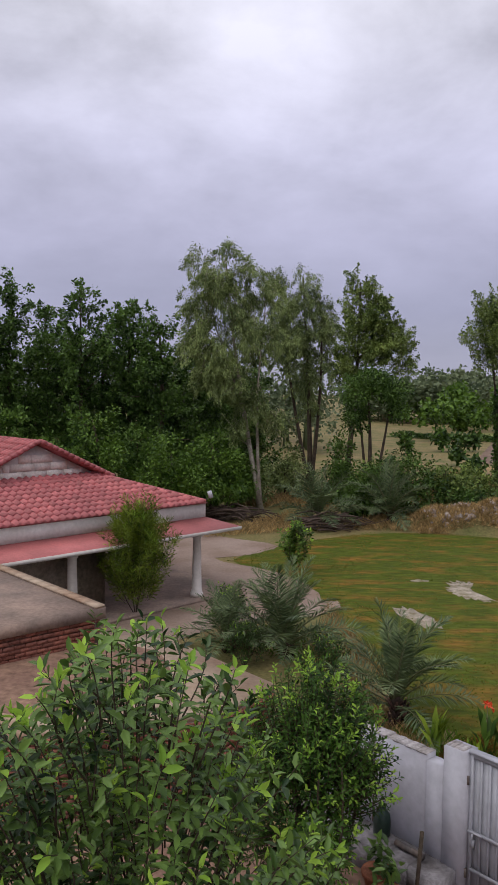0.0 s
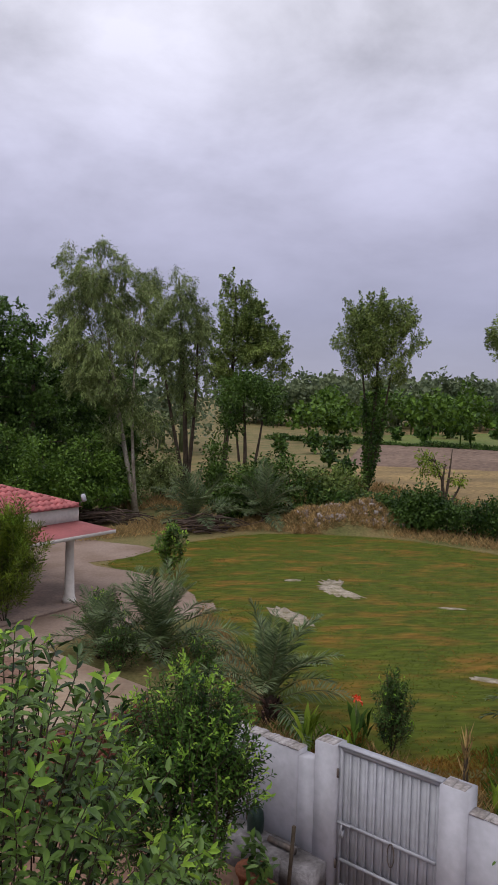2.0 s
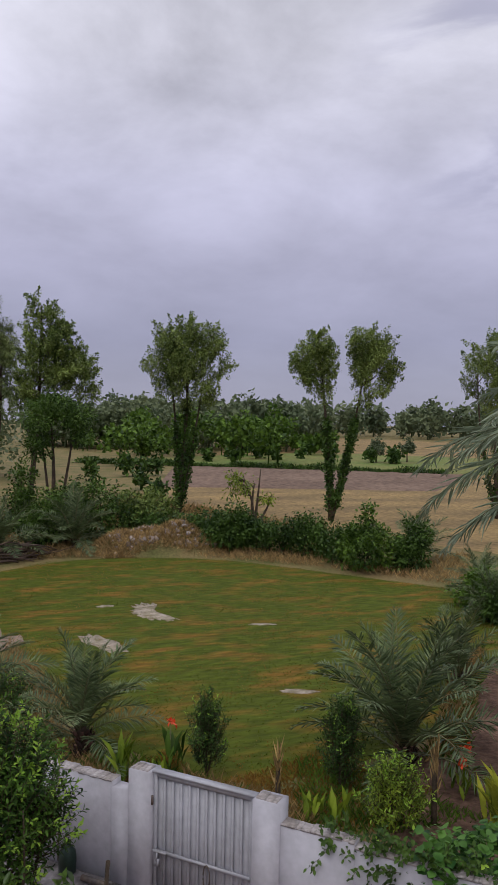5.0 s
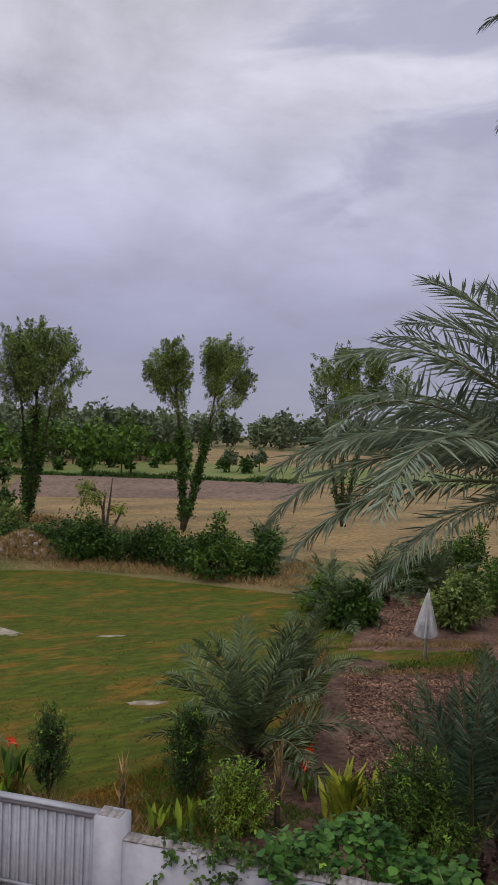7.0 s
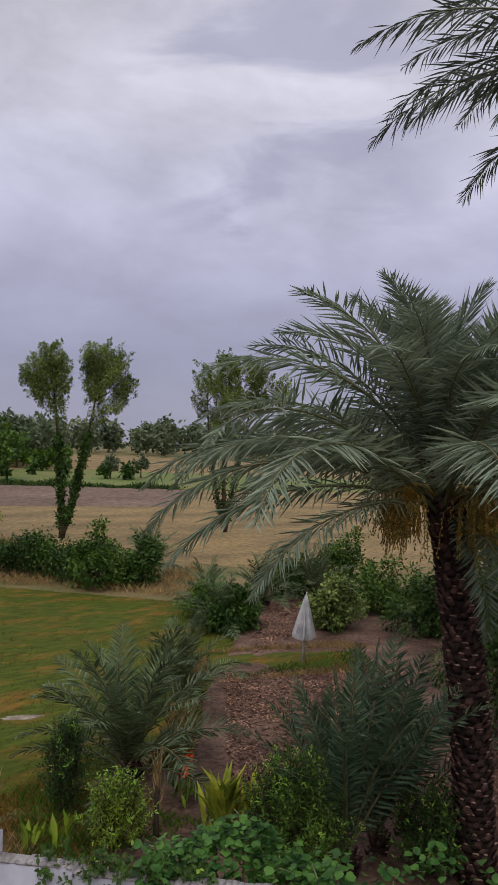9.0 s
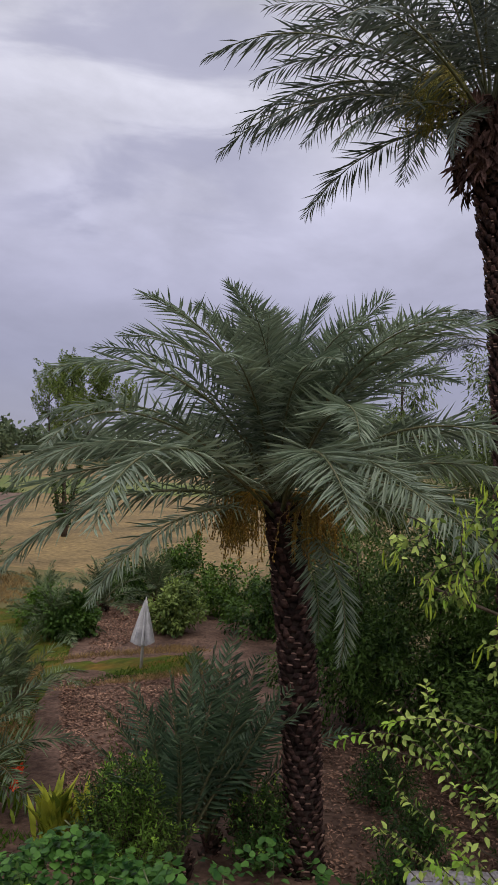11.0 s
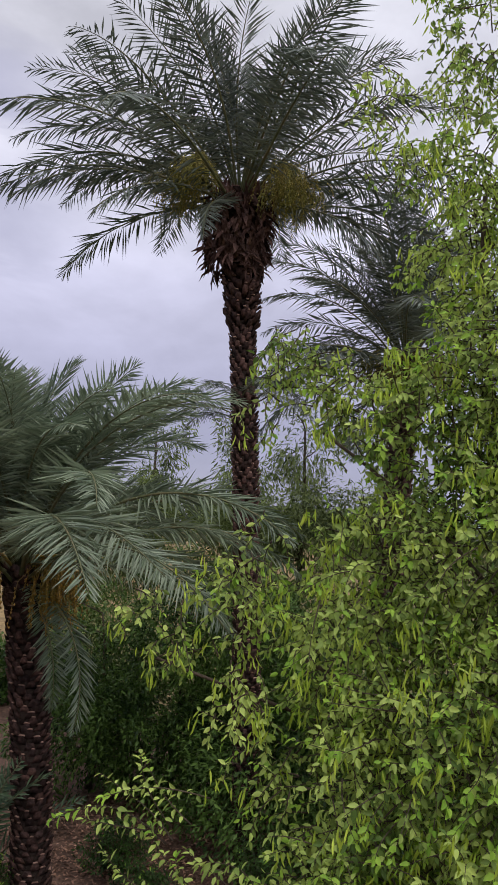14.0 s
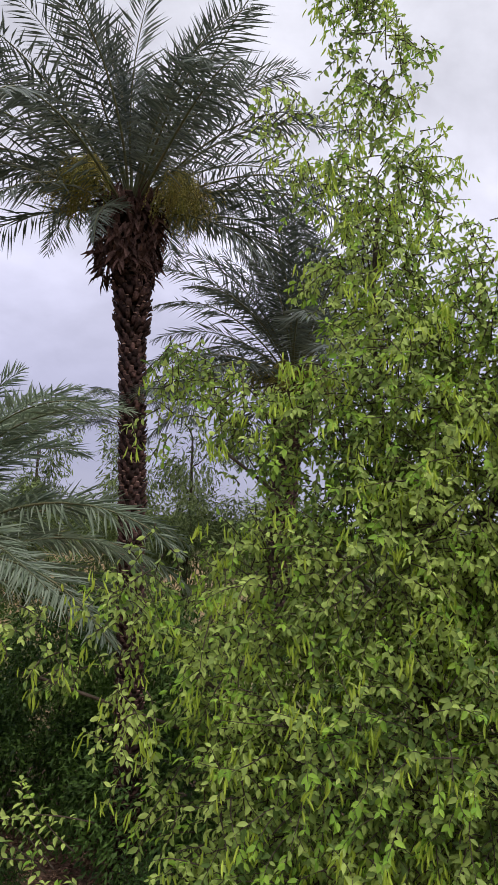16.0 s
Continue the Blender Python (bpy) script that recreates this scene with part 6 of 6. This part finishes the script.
# ---- climber-covered tree close to the terrace ----
def climber_tree():
    base = np.array([7.0, -0.55, 0])
    t = thing("pod_tree", tuple(base), "tree smothered in leafy climber with lime seed pods", "tree")
    rng = np.random.default_rng(91)
    lob = [(96, 5, 7.2, 1.5), (89, 0, 7.0, 1.3), (82.5, -3, 6.9, 1.0), (79.5, -8, 6.9, 0.85), (86, -14, 6.6, 1.3), (95, -13, 6.8, 1.6), (80.5, -17, 6.6, 0.9), (79, -24, 6.3, 0.7), (90, -25, 6.2, 1.4), (81, -28, 6.1, 1.0),
           (90, 11, 7.2, 1.1), (98, 14, 7.3, 1.2), (86.5, 21, 7.4, 0.75), (88.5, 20, 7.4, 0.8), (90, 25, 7.5, 0.62), (87.5, 27, 7.5, 0.85), (86.5, 33, 7.6, 0.72), (85.5, 38, 7.6, 0.65), (81.5, 26, 7.5, 0.42), (80, 30, 7.5, 0.4), (89, 15, 7.2, 0.7), (74, 12.5, 7.0, 0.4), (77, 10.5, 7.0, 0.5), (80.5, 9, 7.0, 0.65), (84.5, 8, 7.0, 0.8), (96, 19, 7.4, 0.8), (72, 8, 7.0, 0.25),
           (71.5, -5, 6.9, 0.5), (67.5, -8.5, 6.8, 0.36), (64.3, -6.3, 6.8, 0.25), (72.5, -13, 6.6, 0.4), (72.5, -2, 6.9, 0.35), (102, 0, 7.5, 1.8), (104, -15, 7.2, 1.8), (104, 14, 7.5, 1.4), (93.5, 17, 7.4, 0.4)]
    L = np.array([(*polar(a, d, e), r) for a, e, d, r in lob])
    vol = L[:, 3] ** 2.05
    n = 4700
    pick = rng.choice(len(L), n, p=vol / vol.sum())
    u = unit(rng, n)
    tips = L[pick, :3] + u * (L[pick, 3] * rng.uniform(0.3, 1, n) ** 0.45)[:, None]
    shoots = []
    for b, k in zip(tips, pick):
        c = L[k, :3]
        a = b + (c - b) * 0.5 + rng.normal(0, 0.12, 3) + [0.05, -0.02, rng.uniform(-0.1, 0.35)]
        shoots.append((a, b, 0.007))
    trunk = [(base, (7.1, -0.55, 3), 0.13), ((7.1, -0.55, 3), (7.3, -0.4, 7), 0.10), ((7.3, -0.4, 7), (7.45, 0.3, 10.4), 0.03), ((7.1, -0.5, 4), (6.7, 1.6, 6.0), 0.025), ((7.2, -0.5, 5), (6.3, 2.8, 5.9), 0.02), ((7.2, -0.5, 6), (6.9, 1.6, 8.0), 0.02),
             ((7.1, -0.5, 3), (5.9, 1.8, 4.3), 0.05), ((7.1, -0.5, 6.5), (7.4, -1.6, 9), 0.06)]
    g = Geo()
    for a, b, r in trunk:
        g.tube(stem_path(rng, a, b, 0.05, 8) - base, np.linspace(r, r * 0.7, 8), 8)
    part("trunk", g, M_BARK, t)
    # loose sprays low by the wall
    for az, el, d in ((62.6, -18, 6.1), (64.0, -16.5, 6.1), (66, -21, 6.0), (63.5, -25, 5.9), (68, -25, 5.9), (70.5, -20, 6.0), (66, -26.5, 5.8), (70, -27, 5.8)):
        b = np.array(polar(az, d, el))
        for _ in range(3):
            shoots.append((b + [0.35, -0.45, -0.45] + rng.normal(0, 0.1, 3), b + rng.normal(0, 0.14, 3), 0.007))
    leafy_shoots(t, base, shoots, 92, L_POD, M_BARK, 0.032, 0.078, 0.52, 0.78, 0.5, 0.6)
    g = Geo()
    m = 5200
    k = rng.integers(0, n, m // 6)
    c = np.repeat(tips[k], 6, 0) + rng.normal(0, 0.05, (len(k) * 6, 3)) - [0.12, 0, 0.02]
    m = len(c)
    g.leaves(c - base, np.c_[rng.normal(0, 0.28, (m, 2)), -np.ones(m)], unit(rng, m), rng.uniform(0.08, 0.15, m), 0.021, "hex", 0.3)
    tagged(part("seed_pod_cluster", g, L_PODS, t, "clusters of hanging lime-green pods"), kind="stuff")


climber_tree()
# dark thicket and trees behind the palms
for k, (az, d, h, r, m) in enumerate(((60.5, 21, 5.6, 2.0, L_WOODS), (66, 20, 6.4, 2.0, L_WOODS), (71, 19, 6.4, 2.0, L_WOODS), (77, 17, 6.0, 2.2, L_WOODS), (85, 16, 6.5, 2.4, L_WOODS), (95, 15, 5, 2.4, L_WOODS), (104, 14, 5, 2.4, L_WOODS))):
    x, y = polar(az, d)
    tree("thicket_shrub", "dark shaded thicket beneath the palms", (x, y), (x, y, h * 0.8), 0.09, [(x, y, h * 0.7, r * 0.85, h * 0.28), (x + 0.5, y, h * 0.36, r, h * 0.34), (x - 0.5, y, h * 0.3, r, h * 0.3)], 950 + k, m, M_BARK, clumps=170, per=90, clump_r=0.42, size=0.15, aspect=0.35, category="shrub", group="thicket under the palms")
for k, (az, d, el, r) in enumerate(((58.5, 27, 6.0, 1.5), (63, 29, 8.5, 1.7), (69.5, 27, 8.0, 1.6), (74, 25, 9.5, 1.6), (80, 26, 10, 1.9), (90, 24, 9, 2.2))):
    x, y, h = polar(az, d, el)
    tree("background_tree", "thin grey-green feathery tree behind the palms", (x, y), (x, y, h - 1), 0.14, [(x, y, h - 1.6, r * 0.8, 1.6), (x + 0.8, y, h - 4, r, 2.0), (x - 0.9, y, h - 4.6, r, 2.0), (x, y, h - 7, r, 2.0)], 970 + k, L_EUC, M_BARK, clumps=110, per=80, clump_r=0.42, size=0.24, aspect=0.22, droop=0.4, group="trees behind the palms")
# ---- pieces: roof tiles, bricks, stone slabs ----
def tile_mesh(name, mat, w=0.25, l=0.34):
    """A barrel roof tile: a raised roll with a thick lower lip; x across, y down the slope."""
    g = Geo()
    prof = [(-0.5, 0.0), (-0.28, 0.022), (-0.08, 0.075), (0.12, 0.085), (0.32, 0.03), (0.5, 0.0)]
    top = [(x * w, -l / 2, z * 0.8 + 0.0) for x, z in prof] + [(x * w, l / 2, z + 0.03) for x, z in prof] + [(x * w, l / 2, z * 0.3 - 0.0) for x, z in prof]
    n = len(prof)
    g.add(top, quads=[(i, i + n, i + n + 1, i + 1) for i in range(n - 1)] + [(n + i, 2 * n + i, 2 * n + i + 1, n + i + 1) for i in range(n - 1)])
    return g


def tile_roof(parent):
    """Tiles on the slope that faces the yard, those nearest the corner as single pieces, the rest joined."""
    me = tile_mesh("roof_tile", M_TILE).mesh("roof_tile", M_TILE)
    tpl = tile_mesh("roof_tile", M_TILE)
    tv, tq = np.vstack(tpl.v), np.vstack(tpl.q)
    rest = Geo()
    w, l = 0.25, 0.30
    up = (house_xyz(2.65, 2.65, 3.95) - house_xyz(2.65, -0.08, 3.03))
    S = np.linalg.norm(up)
    up /= S
    ax = np.array([*HA, 0.0])
    nor = np.cross(ax, -up)
    if nor[2] < 0:
        nor = -nor
    rng = np.random.default_rng(7)
    made = 0
    for r in range(int(S / l) + 1):
        y = min((r + 0.5) * l, S - 0.02)
        k = 0
        while True:
            a = y / S * 2.65 + 0.12 + k * w
            if a > 10.5:
                break
            p = house_xyz(a, -0.10, 3.045) + up * y + nor * 0.012
            m = Matrix(((ax[0], -up[0], nor[0], p[0]), (ax[1], -up[1], nor[1], p[1]), (ax[2], -up[2], nor[2], p[2]), (0, 0, 0, 1)))
            if a < 8.3 and made < 298:
                ob = new("roof_tile", me)
                ob.parent = parent
                ob.matrix_local = m
                made += 1
            else:
                R = np.array(m.to_3x3())
                rest.add(tv @ R.T + p, quads=tq)
            k += 1
    tagged(part("roof_tiles", rest, M_TILES, parent), kind="stuff")


tile_roof(ROOF)


def gable_roof_rolls(parent):
    g = Geo()
    for k in range(22):
        b = 2.5 + k * 0.24
        for foot in (2.1, 7.7):
            p0, p1 = house_xyz(4.9, b, 5.20), house_xyz(foot, b, 3.88)
            for j in range(9):
                u0, u1 = j / 9, (j + 1.04) / 9
                g.tube([p0 + (p1 - p0) * u0 - [0, 0, 0.01], p0 + (p1 - p0) * u1 + [0, 0, 0.012]], [0.06, 0.07], 6)
    tagged(part("gable_tiles", g, M_TILES, parent), kind="stuff")


gable_roof_rolls(HOUSE)


def gable_stones(parent):
    """Stone slabs on the gable, laid along both slopes."""
    rng = np.random.default_rng(8)
    for row in range(4):
        z0 = 3.96 + row * 0.26
        z1 = z0 + 0.252
        half = 2.35 * (5.02 - z1) / 1.12
        a = -half
        while a < half - 0.12:
            k = min(rng.uniform(0.5, 0.95), half - a)
            g = Geo()
            house_box(g, 4.9 + a + 0.004, 4.9 + a + k - 0.004, 2.70 - rng.uniform(0.0, 0.006), 2.719, z0, z1)
            ob = part("stone_slab", g, M_STONE, parent)
            a += k


gable_stones(GABLE)


def brick_course(parent, p0, p1, z, seed, lay="stretcher", limit=90):
    rng = np.random.default_rng(seed)
    p0, p1 = np.array(p0, float), np.array(p1, float)
    d = (p1 - p0) / np.linalg.norm(p1 - p0)
    nn = np.array([d[1], -d[0]])
    w, h = (0.225, 0.072) if lay == "stretcher" else (0.112, 0.12)
    n = min(int(np.linalg.norm(p1 - p0) / (w + 0.012)), limit)
    for k in range(n):
        c = p0 + d * ((k + 0.5 + (0.5 if (seed % 2) else 0)) * (w + 0.012)) + nn * rng.uniform(-0.012, 0.012)
        ob = new("brick", BRICKS[lay])
        ob.parent = parent
        ob.matrix_local = Matrix.Translation((*c, z)) @ Matrix.Rotation(math.atan2(d[1], d[0]) + rng.normal(0, 0.02), 4, "Z")


BRICKS = {}
for lay, (w, h) in (("stretcher", (0.225, 0.072)), ("header", (0.112, 0.12))):
    g = Geo()
    g.box((0, 0, 0), (w / 2, 0, 0), (0, 0.05, 0), (0, 0, h / 2), 0.97)
    BRICKS[lay] = g.mesh("brick", M_BRICK)
for k in range(16):
    brick_course(OUT_CORE, (-4.2, 12.0), (-0.7, 13.1), 0.045 + k * 0.085, k)
for k in range(8):
    brick_course(OUT_CORE, (-0.7, 13.1), (0.25, 14.4), 0.72 + k * 0.085, k)
for k in range(6):
    brick_course(OUT_UPPER, (-5.30, 14.82), (-3.45, 16.48), 1.56 + k * 0.085 if k < 4 else 1.92 + (k - 4) * 0.1, k)
